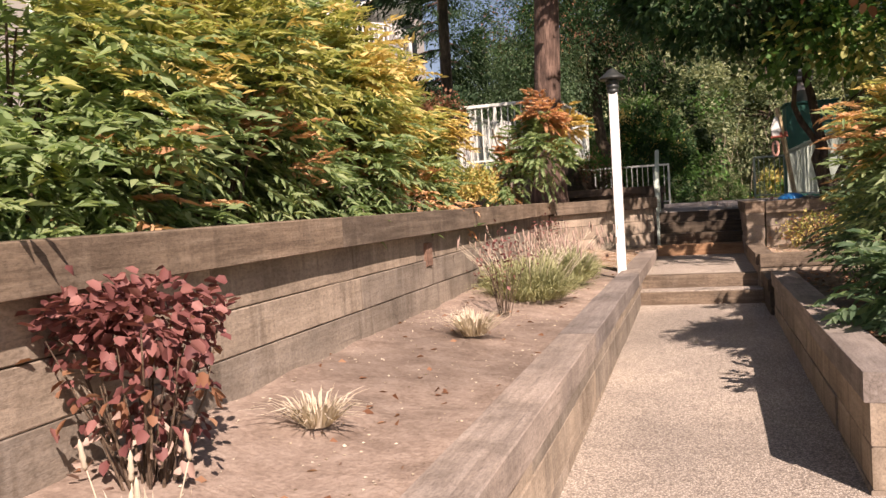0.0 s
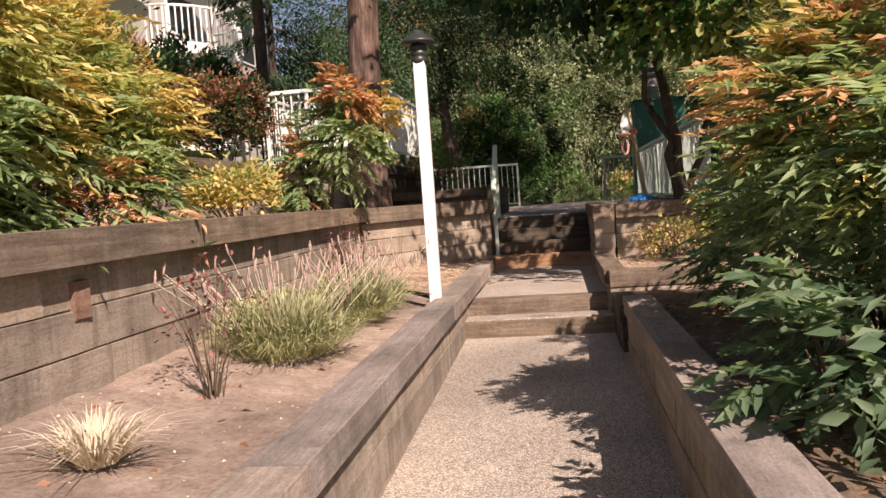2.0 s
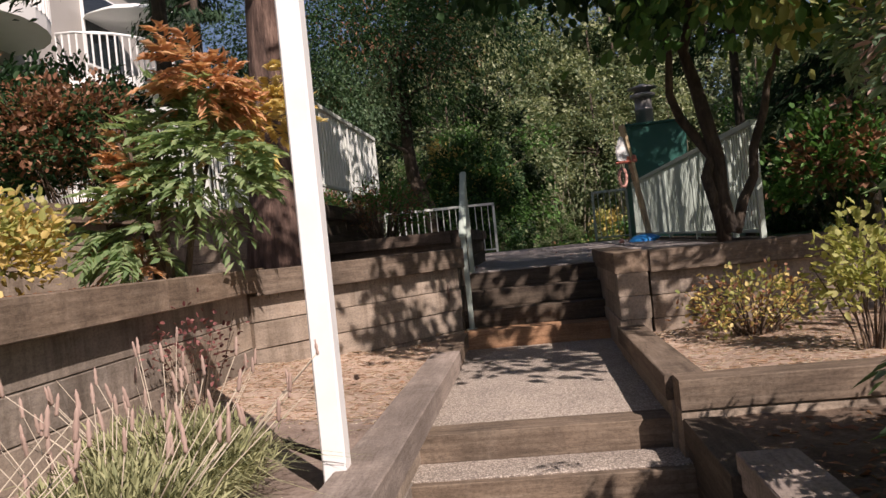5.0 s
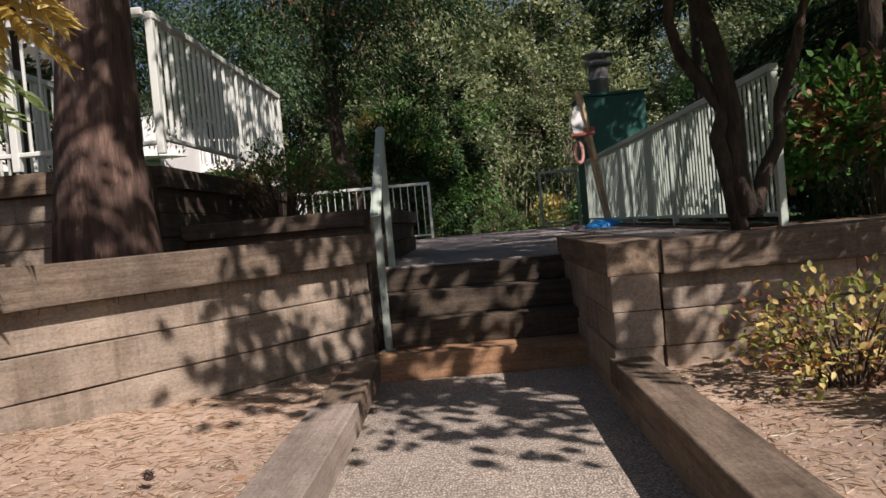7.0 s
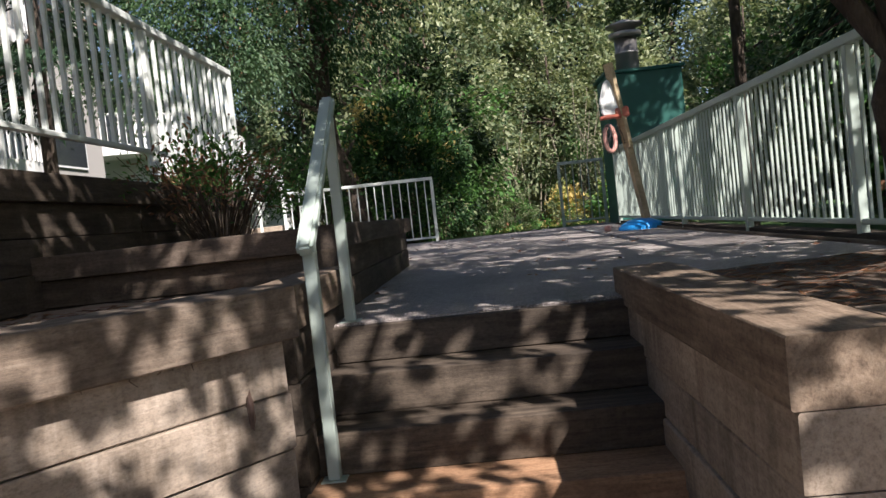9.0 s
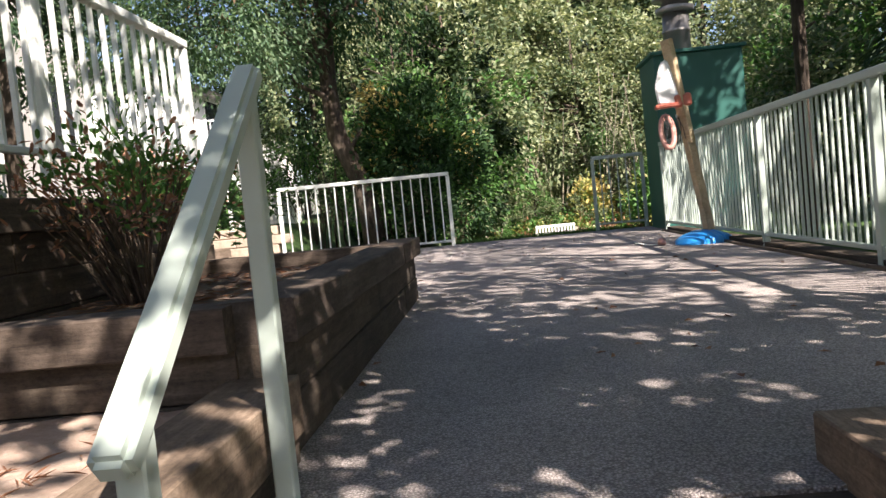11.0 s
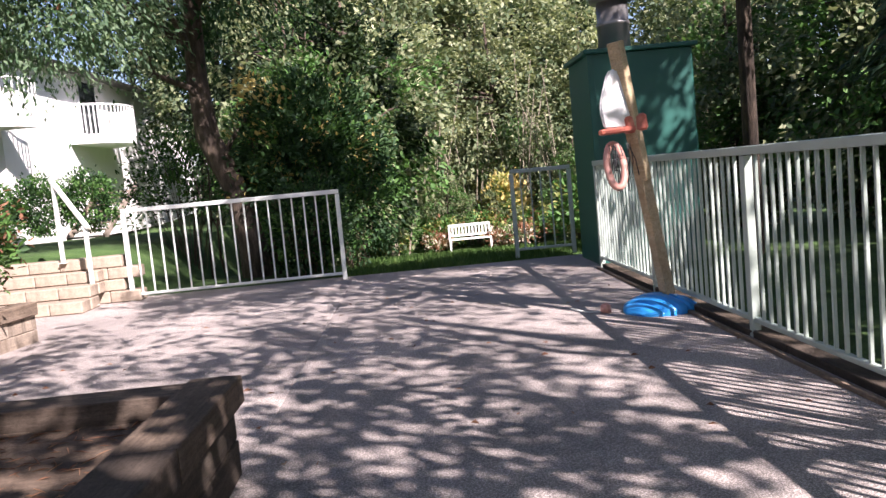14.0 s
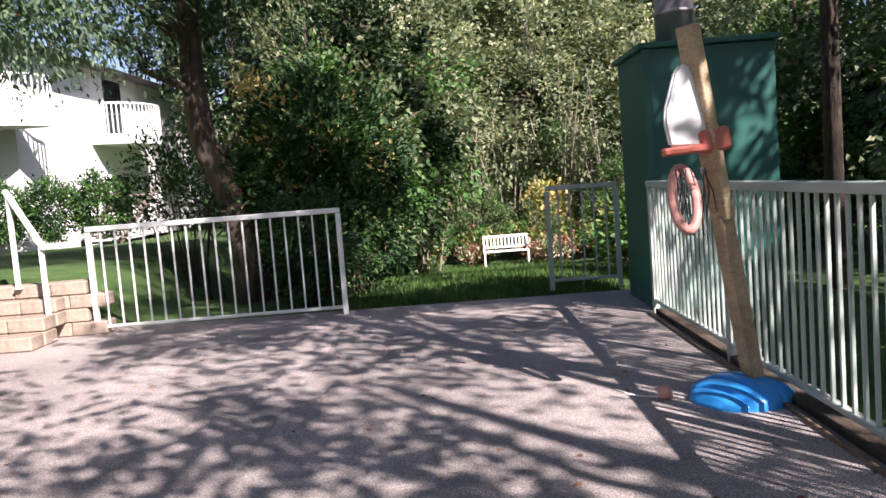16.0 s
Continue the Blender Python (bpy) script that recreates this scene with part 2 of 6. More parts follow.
# White stucco with the near house's shade put into its colour.
STUCCO_SHADE = paint("shaded_white_stucco", (0.4, 0.375, 0.345), 0.85, 0.15, scale=1.0)
GLASS_DARK = paint("dark_window_glass", (0.03, 0.035, 0.04), 0.08, 0.0)
ROOF = speckled("grey_shingle_roof", [(0.3, (0.08, 0.08, 0.08)), (0.7, (0.2, 0.19, 0.18))], 5, 30)
BLOCK = speckled("tan_concrete_block", [(0.3, (0.2, 0.155, 0.115)), (0.5, (0.34, 0.275, 0.21)), (0.7, (0.46, 0.38, 0.3))], 8, 50, 0.9, 0.7, 0.01)
CLOTH = paint("white_umbrella_cloth", (0.7, 0.72, 0.7), 0.8, 0.1)
NET = paint("dark_net_cord", (0.06, 0.06, 0.06), 0.8, 0.1)
CONIFER_BARK = bark("reddish_conifer_bark", (0.03, 0.02, 0.016), (0.135, 0.085, 0.068), (0.34, 0.235, 0.19), 0.16)
TREE_BARK = bark("grey_brown_bark", (0.03, 0.022, 0.016), (0.085, 0.064, 0.047), (0.2, 0.155, 0.115))
STEM = bark("shrub_stem", (0.06, 0.04, 0.03), (0.14, 0.1, 0.07), (0.26, 0.2, 0.14))
L_GREEN = leaf("green_leaves", [(0.1, (0.03, 0.085, 0.02)), (0.5, (0.075, 0.175, 0.042)), (0.9, (0.15, 0.28, 0.075))])
L_NANDINA = leaf("nandina_leaves", [(0.1, (0.12, 0.205, 0.09)), (0.5, (0.245, 0.34, 0.16)), (0.9, (0.4, 0.48, 0.25))], 0.45, 0.5)
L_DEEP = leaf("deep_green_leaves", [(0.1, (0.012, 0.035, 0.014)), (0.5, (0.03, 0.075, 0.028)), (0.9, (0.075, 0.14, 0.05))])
L_TEAL = leaf("grey_green_leaves", [(0.1, (0.06, 0.12, 0.065)), (0.5, (0.14, 0.23, 0.13)), (0.9, (0.29, 0.38, 0.24))], 0.45, 0.55)
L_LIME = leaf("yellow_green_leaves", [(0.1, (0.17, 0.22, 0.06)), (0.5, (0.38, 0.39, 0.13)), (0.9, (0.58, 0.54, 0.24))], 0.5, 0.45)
L_GOLD = leaf("golden_leaves", [(0.1, (0.42, 0.31, 0.09)), (0.5, (0.62, 0.47, 0.17)), (0.9, (0.74, 0.62, 0.3))])
L_ORANGE = leaf("orange_leaves", [(0.1, (0.42, 0.2, 0.11)), (0.5, (0.6, 0.33, 0.18)), (0.9, (0.72, 0.48, 0.28))])
L_RUST = leaf("rusty_leaves", [(0.1, (0.15, 0.065, 0.035)), (0.5, (0.28, 0.135, 0.08)), (0.9, (0.43, 0.26, 0.16))])
L_PURPLE = leaf("purple_red_leaves", [(0.1, (0.09, 0.03, 0.032)), (0.5, (0.2, 0.075, 0.07)), (0.9, (0.36, 0.17, 0.15))], 0.5, 0.25)
L_STRAW = leaf("straw_blades", [(0.1, (0.4, 0.33, 0.24)), (0.5, (0.58, 0.5, 0.39)), (0.9, (0.72, 0.66, 0.55))], 0.8, 0.2)
L_SAGE = leaf("sage_green_blades", [(0.1, (0.16, 0.18, 0.09)), (0.5, (0.34, 0.35, 0.18)), (0.9, (0.52, 0.5, 0.3))], 0.7, 0.25)
L_HEAD = leaf("dry_lavender_heads", [(0.1, (0.26, 0.17, 0.15)), (0.5, (0.42, 0.3, 0.25)), (0.9, (0.55, 0.43, 0.36))], 0.8, 0.15)
L_NEEDLE = leaf("fallen_needles", [(0.1, (0.34, 0.2, 0.13)), (0.5, (0.52, 0.36, 0.25)), (0.9, (0.7, 0.56, 0.42))], 0.8, 0.1)
L_CONIFER = leaf("dark_conifer_sprays", [(0.1, (0.008, 0.022, 0.01)), (0.5, (0.02, 0.05, 0.022)), (0.9, (0.05, 0.085, 0.035))], 0.6, 0.15)
L_GRASS = leaf("lawn_blades", [(0.1, (0.025, 0.06, 0.012)), (0.5, (0.06, 0.13, 0.025)), (0.9, (0.13, 0.2, 0.05))], 0.6, 0.3)
# The palest forest stops carry sun sparkle on the leaves as colour.
L_FOREST = leaf("forest_leaves", [(0.1, (0.035, 0.065, 0.03)), (0.4, (0.1, 0.145, 0.07)), (0.7, (0.24, 0.27, 0.145)), (0.95, (0.46, 0.45, 0.28))])
L_FOREST_PALE = leaf("highlighted_forest_leaves", [(0.1, (0.12, 0.17, 0.085)), (0.5, (0.32, 0.36, 0.2)), (0.9, (0.6, 0.61, 0.4))])
# Very dark greens that also hold the shade among the woodland trees.
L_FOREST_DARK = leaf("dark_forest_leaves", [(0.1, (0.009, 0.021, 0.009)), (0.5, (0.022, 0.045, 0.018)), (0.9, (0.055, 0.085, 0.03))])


# ---- building blocks ----
def mesh_of(verts, faces, smooth=False):
    me = bpy.data.meshes.new("mesh")
    me.from_pydata([tuple(v) for v in verts], [], [tuple(f) for f in faces])
    if smooth:
        me.polygons.foreach_set("use_smooth", [True] * len(me.polygons))
    me.update()
    return me


def fast_mesh(verts, faces):
    """Mesh from numpy arrays; faces is (n, k)."""
    me = bpy.data.meshes.new("mesh")
    n, k = faces.shape
    me.vertices.add(len(verts))
    me.vertices.foreach_set("co", verts.astype(np.float32).ravel())
    me.loops.add(n * k)
    me.loops.foreach_set("vertex_index", faces.astype(np.int32).ravel())
    me.polygons.add(n)
    me.polygons.foreach_set("loop_start", np.arange(0, n * k, k, dtype=np.int32))
    me.update(calc_edges=True)
    return me


def part(name, mesh, mat, parent=None, at=(0, 0, 0), rot=(0, 0, 0), label=""):
    if isinstance(mesh, bmesh.types.BMesh):
        me = bpy.data.meshes.new(name)
        mesh.to_mesh(me)
        mesh.free()
        mesh = me
    if mat and not mesh.materials:
        mesh.materials.append(mat)
    ob = new(name, mesh)
    ob.matrix_basis = pose(*at, *rot)
    ob.parent = parent
    if label:
        tagged(ob, label)
    return ob


def thing(name, label, category, at=(0, 0, 0), rz=0, group="", kind=""):
    ob = new(name)
    ob.empty_display_size = 0.1
    ob.matrix_basis = pose(*at, 0, 0, rz)
    return tagged(ob, label, category, group, kind)


def box(sx, sy, sz, bevel=0.01, at=(0, 0, 0)):
    """A bevelled box, its base's middle at `at`."""
    bm = bmesh.new()
    bmesh.ops.create_cube(bm, size=1)
    bmesh.ops.scale(bm, vec=(sx, sy, sz), verts=bm.verts)
    bmesh.ops.translate(bm, vec=(at[0], at[1], at[2] + sz / 2), verts=bm.verts)
    if bevel:
        bmesh.ops.bevel(bm, geom=bm.edges[:], offset=bevel, segments=1, affect="EDGES")
    return bm


def tube(points, radii, sides=8, wobble=0.0, seed=0):
    """A tapered tube along points."""
    rng = np.random.default_rng(seed)
    pts = [Vector(p) for p in points]
    verts, faces = [], []
    for i, p in enumerate(pts):
        d = (pts[min(i + 1, len(pts) - 1)] - pts[max(i - 1, 0)]).normalized()
        a = d.orthogonal().normalized() if abs(d.z) < 0.95 else Vector((1, 0, 0)).cross(d).normalized()
        a = (Vector((0, 1, 0)) - d * d.y).normalized() if abs(d.y) < 0.9 else a
        b = d.cross(a)
        for k in range(sides):
            t = 2 * math.pi * k / sides
            r = radii[i] * (1 + wobble * rng.uniform(-1, 1))
            verts.append(p + (a * math.cos(t) + b * math.sin(t)) * r)
    for i in range(len(pts) - 1):
        for k in range(sides):
            q = (k + 1) % sides
            faces.append((i * sides + k, i * sides + q, (i + 1) * sides + q, (i + 1) * sides + k))
    faces.append(tuple(range(sides))[::-1])
    faces.append(tuple((len(pts) - 1) * sides + k for k in range(sides)))
    return mesh_of(verts, faces, True)


def lathe(profile, sides=20):
    """Turned shape from (radius, height) pairs."""
    verts, faces = [], []
    for r, z in profile:
        for k in range(sides):
            t = 2 * math.pi * k / sides
            verts.append((r * math.cos(t), r * math.sin(t), z))
    for i in range(len(profile) - 1):
        for k in range(sides):
            q = (k + 1) % sides
            faces.append((i * sides + k, i * sides + q, (i + 1) * sides + q, (i + 1) * sides + k))
    faces.append(tuple(range(sides))[::-1])
    faces.append(tuple((len(profile) - 1) * sides + k for k in range(sides)))
    return mesh_of(verts, faces, True)


def timber_mesh(length, depth, height, seed):
    """A sawn timber along x with worn, slightly uneven arrises; base's middle at the origin."""
    rng = np.random.default_rng(seed)
    n = max(3, int(length / 0.35))
    c = 0.0045
    ring = [(-depth / 2 + c, 0), (depth / 2 - c, 0), (depth / 2, c), (depth / 2, height - c), (depth / 2 - c, height),
            (-depth / 2 + c, height), (-depth / 2, height - c), (-depth / 2, c)]
    verts, faces = [], []
    for i in range(n + 1):
        x = -length / 2 + length * i / n
        dy, dz = rng.normal(0, 0.0012), rng.normal(0, 0.0008)
        for y, z in ring:
            verts.append((x, y + dy + rng.normal(0, 0.001), z + (dz if z > 0 else 0) - abs(rng.normal(0, 0.001))))
    for i in range(n):
        for k in range(8):
            q = (k + 1) % 8
            faces.append((i * 8 + k, (i + 1) * 8 + k, (i + 1) * 8 + q, i * 8 + q)[::-1])
    faces.append(tuple(range(8))[::-1])
    faces.append(tuple(n * 8 + k for k in range(8)))
    return mesh_of(verts, faces)


def timber_run(parent, a, b, z, depth, height, mat, seed, piece=2.4, offset=0.0, name="timber", gap=0.005):
    """Timbers laid end to end from a to b (plan points of the run's middle line), as parts."""
    a, b = Vector((*a, 0)), Vector((*b, 0))
    d = b - a
    total = d.length
    d.normalize()
    rz = math.degrees(math.atan2(d.y, d.x))
    rng = random.Random(seed)
    s, cuts = 0.0, [0.0]
    s = offset if 0.3 < offset < total else piece
    while s < total - 0.35:
        cuts.append(s)
        s += piece * rng.uniform(0.9, 1.05)
    cuts.append(total)
    for i in range(len(cuts) - 1):
        length = cuts[i + 1] - cuts[i] - gap
        mid = a + d * (cuts[i] + cuts[i + 1]) / 2
        side = Vector((-d.y, d.x, 0)) * rng.uniform(-0.006, 0.006)
        part(name, timber_mesh(length, depth, height, seed * 100 + i), mat, parent, (mid.x + side.x, mid.y + side.y, z), (0, 0, rz))


def timber_wall(name, label, a, b, top, courses, height, depth, mat, cap_mat, cap_h, cap_d, cap_shift, seed, piece=2.4, cap_offset=0.0):
    """A retaining wall of stacked timbers under a wider cap, which is shifted cap_shift to the run's right."""
    w = thing(name, label, "retaining wall", kind="structure")
    A, B = Vector(a), Vector(b)
    d = (B - A).normalized()
    right = Vector((d.y, -d.x))
    z = top - cap_h
    for i in range(courses):
        z -= height
        off = [0.9, 1.7, 0.5, 2.1][(i + seed) % 4] if (B - A).length > 2.3 else 0.0
        timber_run(w, A, B, z + 0.002, depth, height - 0.004, mat, seed * 10 + i, piece, off)
    timber_run(w, A + right * cap_shift, B + right * cap_shift, top - cap_h, cap_d, cap_h, cap_mat, seed * 10 + 9, piece + 0.2, cap_offset, "cap_timber")
    return w


def grid_patch(name, label, x0, x1, y0, y1, height, mat, step=0.12, rough=0.012, category="soil", seed=0):
    """A soil surface: height(x, y) with small lumps."""
    nx, ny = max(2, int((x1 - x0) / step)), max(2, int((y1 - y0) / step))
    xs, ys = np.linspace(x0, x1, nx + 1), np.linspace(y0, y1, ny + 1)
    verts = np.zeros(((nx + 1) * (ny + 1), 3))
    i = 0
    for y in ys:
        for x in xs:
            z = height(x, y) + rough * noise.fractal((x * 2.3 + seed, y * 2.3, 0.0), 1.0, 2.0, 4)
            verts[i] = (x, y, z)
            i += 1
    j, k = np.meshgrid(np.arange(nx), np.arange(ny))
    base = (k * (nx + 1) + j).ravel()
    faces = np.stack([base, base + 1, base + nx + 2, base + nx + 1], 1)
    me = fast_mesh(verts, faces)
    me.polygons.foreach_set("use_smooth", [True] * len(me.polygons))
    ob = part(name, me, mat)
    return tagged(ob, label, category, kind="structure")


def leaves(centres, dirs, length, width, rng, fold=0.25, spread=0.35, oval=False):
    """One mesh of folded leaf blades at centres, pointing along dirs; oval ones have six corners."""
    n = len(centres)
    d = dirs + rng.normal(0, spread, (n, 3))
    d /= np.linalg.norm(d, axis=1)[:, None] + 1e-9
    up = rng.normal(0, 0.45, (n, 3)) + (0, 0, 1)
    side = np.cross(d, up)
    side /= np.linalg.norm(side, axis=1)[:, None] + 1e-9
    nor = np.cross(side, d)
    L = length * rng.uniform(0.65, 1.3, (n, 1))
    W = width * rng.uniform(0.7, 1.25, (n, 1)) / 2
    base = centres - d * L * 0.5
    tip = centres + d * L * 0.5 - nor * L * 0.1
    mid = centres - d * L * 0.06
    a, b = mid + side * W + nor * W * fold, mid - side * W + nor * W * fold
    if oval:
        p, q = centres - d * L * 0.24, centres + d * L * 0.24
        lift = nor * W * fold
        verts = np.stack([base, p + side * W + lift, q + side * W * 0.85 + lift, tip, q - side * W * 0.85 + lift, p - side * W + lift], 1).reshape(-1, 3)
        o = np.arange(n)[:, None] * 6
        faces = np.concatenate([o + [0, 3, 2, 1], o + [0, 5, 4, 3]], 1).reshape(-1, 4)
        return fast_mesh(verts, faces)
    verts = np.stack([base, a, tip, b], 1).reshape(-1, 3)
    o = np.arange(n)[:, None] * 4
    faces = np.concatenate([o + [0, 2, 1], o + [0, 3, 2]], 1).reshape(-1, 3)
    return fast_mesh(verts, faces)


def clumped(rng, n, centre, radii, clumps, clump_r, shell=0.55, lo=-1.0):
    """Points in clumps near the outside of an ellipsoid, and the direction outward."""
    c = rng.normal(0, 1, (clumps * 3, 3))
    c /= np.linalg.norm(c, axis=1)[:, None]
    c = c[c[:, 2] > lo][:clumps]
    c *= (shell + (1 - shell) * rng.uniform(0, 1, (len(c), 1)) ** 0.6)
    pick = rng.integers(0, len(c), n)
    r = np.array(radii)
    pts = c[pick] * r + rng.normal(0, clump_r, (n, 3))
    out = pts / r
    out = out / (np.linalg.norm(out, axis=1)[:, None] + 1e-9)
    return pts + np.array(centre), out


def blades(rng, n, spread, height, width, lean, base_r):
    """Thin upright blades from a tuft's base: points of narrow triangles."""
    a = rng.uniform(0, 2 * math.pi, n)
    r = base_r * np.sqrt(rng.uniform(0, 1, n))
    base = np.stack([r * np.cos(a), r * np.sin(a), np.zeros(n)], 1)
    out = np.stack([np.cos(a), np.sin(a), np.zeros(n)], 1) + rng.normal(0, 0.4, (n, 3)) * (1, 1, 0)
    h = height * rng.uniform(0.55, 1.1, (n, 1))
    ln = lean * rng.uniform(0.2, 1.2, (n, 1))
    tip = base + out * h * ln + np.array((0, 0, 1)) * h * (1 - 0.35 * ln)
    mid = base * 0.45 + tip * 0.55 + np.array((0, 0, 1)) * h * 0.12 * ln * 2
    side = np.cross(out, (0, 0, 1)) + rng.normal(0, 0.2, (n, 3))
    side /= np.linalg.norm(side, axis=1)[:, None] + 1e-9
    w = width / 2
    verts = np.stack([base - side * w, base + side * w, mid + side * w * 0.8, mid - side * w * 0.8, tip], 1).reshape(-1, 3)
    o = np.arange(n)[:, None] * 5
    tri = np.concatenate([o + [0, 1, 2], o + [0, 2, 3], o + [3, 2, 4]], 1).reshape(-1, 3)
    return fast_mesh(verts, tri), tip


# ---- ground and floors ----
def wall_x(y):
    return -2.0 - 0.012 * (y - 6.5)


def path_z(y):
    return -0.02 + 0.026 * (y - 6.2)


def smooth(a, b, v):
    t = min(1, max(0, (v - a) / (b - a)))
    return t * t * (3 - 2 * t)


def ground_z(x, y):
    inner = -0.5
    lawn = 0.97 - 1.3 * smooth(27, 44, y) + 0.06 * max(0, y - 48)
    left = 1.9 - 0.25 * smooth(22, 27, y) - 0.6 * smooth(30, 50, y) + 0.05 * max(0, y - 50)
    right = 0.35 if y > 8 else -0.5
    z = inner + (lawn - inner) * smooth(25.4, 27.4, y)
    z = z + (right - z) * smooth(1.9, 2.9, x) * (1 - smooth(24, 34, y))
    notch = 2.2 * smooth(23.4, 24.2, y) * (1 - smooth(26.5, 27.3, y))
    z = z + (left - z) * smooth(3.7 + notch, 4.7 + notch, -x)
    return z


def big_ground():
    xs = np.concatenate([np.linspace(-400, -32, 14), np.arange(-30, 31, 0.75), np.linspace(32, 400, 14)])
    ys = np.concatenate([np.linspace(-300, -12, 12), np.arange(-10, 66, 0.75), np.linspace(68, 600, 16)])
    nx, ny = len(xs), len(ys)
    verts = np.array([(x, y, ground_z(max(-60, min(60, x)), max(-60, min(70, y))) + 0.05 * noise.noise((x * 0.5, y * 0.5, 3))) for y in ys for x in xs])
    j, k = np.meshgrid(np.arange(nx - 1), np.arange(ny - 1))
    b = (k * nx + j).ravel()
    me = fast_mesh(verts, np.stack([b, b + 1, b + nx + 1, b + nx], 1))
    me.polygons.foreach_set("use_smooth", [True] * len(me.polygons))
    tagged(part("ground", me, GRASS_GROUND), "shaggy green lawn and woodland ground", "ground", kind="structure")


big_ground()


def slab(name, label, outline, top, thick, mat, category="path"):
    """A flat slab from a plan outline; top is a height or a function of y."""
    f = top if callable(top) else (lambda y: top)
    n = len(outline)
    verts = [(x, y, f(y)) for x, y in outline] + [(x, y, f(y) - thick) for x, y in outline]
    faces = [tuple(range(n)), tuple(range(n, 2 * n))[::-1]] + [(i, n + i, n + (i + 1) % n, (i + 1) % n) for i in range(n)]
    bm = bmesh.new()
    vs = [bm.verts.new(v) for v in verts]
    for fc in faces:
        bm.faces.new([vs[i] for i in fc])
    bmesh.ops.recalc_face_normals(bm, faces=bm.faces)
    ob = part(name, bm, mat)
    return tagged(ob, label, category, kind="structure")


slab("pavement_lower", "pale exposed-aggregate concrete garden path", [(-0.9, -8), (6, -8), (6, 6.42), (0.55, 6.5), (0.55, 11.7), (-0.9, 11.7)], path_z, 0.2, PATH_STONE)
slab("pavement_upper", "pale exposed-aggregate path below the stairs", [(-1.0, 12.06), (0.5, 12.06), (0.5, 15.05), (-1.0, 15.05)], 0.405, 0.2, PATH_STONE)


# terrace of cast bays with open joints
def terrace():
    t = thing("floor_terrace", "dappled exposed-aggregate concrete terrace", "terrace", kind="structure")
    xs, ys = [-9.0, -4.2, -0.88, 2.3], [15.84, 19.7, 23.3, 27.0]
    for i in range(3):
        for j in range(3):
            x0, x1, y0, y1 = xs[i] + 0.001, xs[i + 1] - 0.001, ys[j] + 0.001, ys[j + 1] - 0.001
            if i < 2 and j == 0:
                continue
            part("slab", box(x1 - x0, y1 - y0, 0.16, 0.002), TERRACE, t, ((x0 + x1) / 2, (y0 + y1) / 2, 0.88))
    part("base", box(6.5, 11.1, 0.1, 0.0), TERRACE, t, (-0.95, 21.4, 0.77))


terrace()


# ---- timber walls ----
timber_wall("wall_left", "weathered grey-brown timber retaining wall with wide cap", (wall_x(-4) - 0.08, -4), (wall_x(13.3) - 0.08, 13.3), 1.31, 5, 0.185, 0.16, WALL_WOOD, CAP_WOOD, 0.155, 0.25, 0.045, 1, 2.6, 2.0)
timber_wall("wall_cross_left", "weathered timber retaining wall beside the stairs", (-2.12, 13.22), (-0.9, 14.97), 1.295, 5, 0.178, 0.16, WALL_WOOD, CAP_WOOD, 0.165, 0.26, 0.03, 2, 2.4, 0.0)
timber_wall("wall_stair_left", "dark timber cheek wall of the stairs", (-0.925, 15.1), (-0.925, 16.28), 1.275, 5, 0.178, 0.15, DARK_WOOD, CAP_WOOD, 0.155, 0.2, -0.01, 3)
timber_wall("wall_cross_right", "shaded timber retaining wall with thick cap", (0.64, 14.12), (5.2, 14.12), 1.15, 4, 0.17, 0.16, WALL_WOOD, CAP_WOOD, 0.16, 0.3, 0.0, 4)
timber_wall("wall_stair_right", "dark timber cheek wall of the stairs", (0.51, 13.99), (0.51, 16.0), 1.15, 4, 0.17, 0.22, WALL_WOOD, CAP_WOOD, 0.15, 0.25, 0.0, 5)
timber_wall("kerb_left", "low weathered timber edging beside the path", (-0.915, -4), (-0.915, 13.62), 0.595, 3, 0.2, 0.14, WALL_WOOD, GREY_WOOD, 0.125, 0.2, 0.058, 6, 3.2, 11.05)
timber_wall("kerb_left_end", "lower timber edging at the foot of the wall", (-0.905, 13.63), (-0.94, 14.72), 0.588, 1, 0.14, 0.13, WALL_WOOD, CAP_WOOD, 0.12, 0.19, 0.05, 19)
timber_wall("kerb_right", "low weathered timber edging beside the path", (0.54, 6.42), (0.54, 10.95), 0.52, 3, 0.19, 0.16, WALL_WOOD, GREY_WOOD, 0.13, 0.21, 0.0, 7, 2.9, 1.7)
timber_wall("kerb_right_end", "end of the low timber edging", (0.66, 6.53), (5.5, 6.53), 0.515, 3, 0.19, 0.14, WALL_WOOD, CUT_WOOD, 0.13, 0.2, 0.0, 8)
timber_wall("kerb_step_right", "two stacked timbers that hold the upper bed", (0.4, 11.86), (4.5, 11.86), 0.625, 3, 0.16, 0.15, WALL_WOOD, CAP_WOOD, 0.14, 0.18, 0.0, 9)
timber_wall("kerb_upper_right", "low timber edging beside the upper path", (0.46, 11.95), (0.46, 14.02), 0.62, 2, 0.16, 0.15, WALL_WOOD, CAP_WOOD, 0.12, 0.19, 0.0, 10)
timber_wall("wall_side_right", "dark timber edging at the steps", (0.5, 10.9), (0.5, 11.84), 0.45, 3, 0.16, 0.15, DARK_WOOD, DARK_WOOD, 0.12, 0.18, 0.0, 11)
timber_wall("wall_planter_front", "dark timber planter wall", (-6.0, 16.35), (-1.0, 16.35), 1.475, 3, 0.14, 0.14, DARK_WOOD, PLANTER_WOOD, 0.12, 0.2, 0.02, 12)
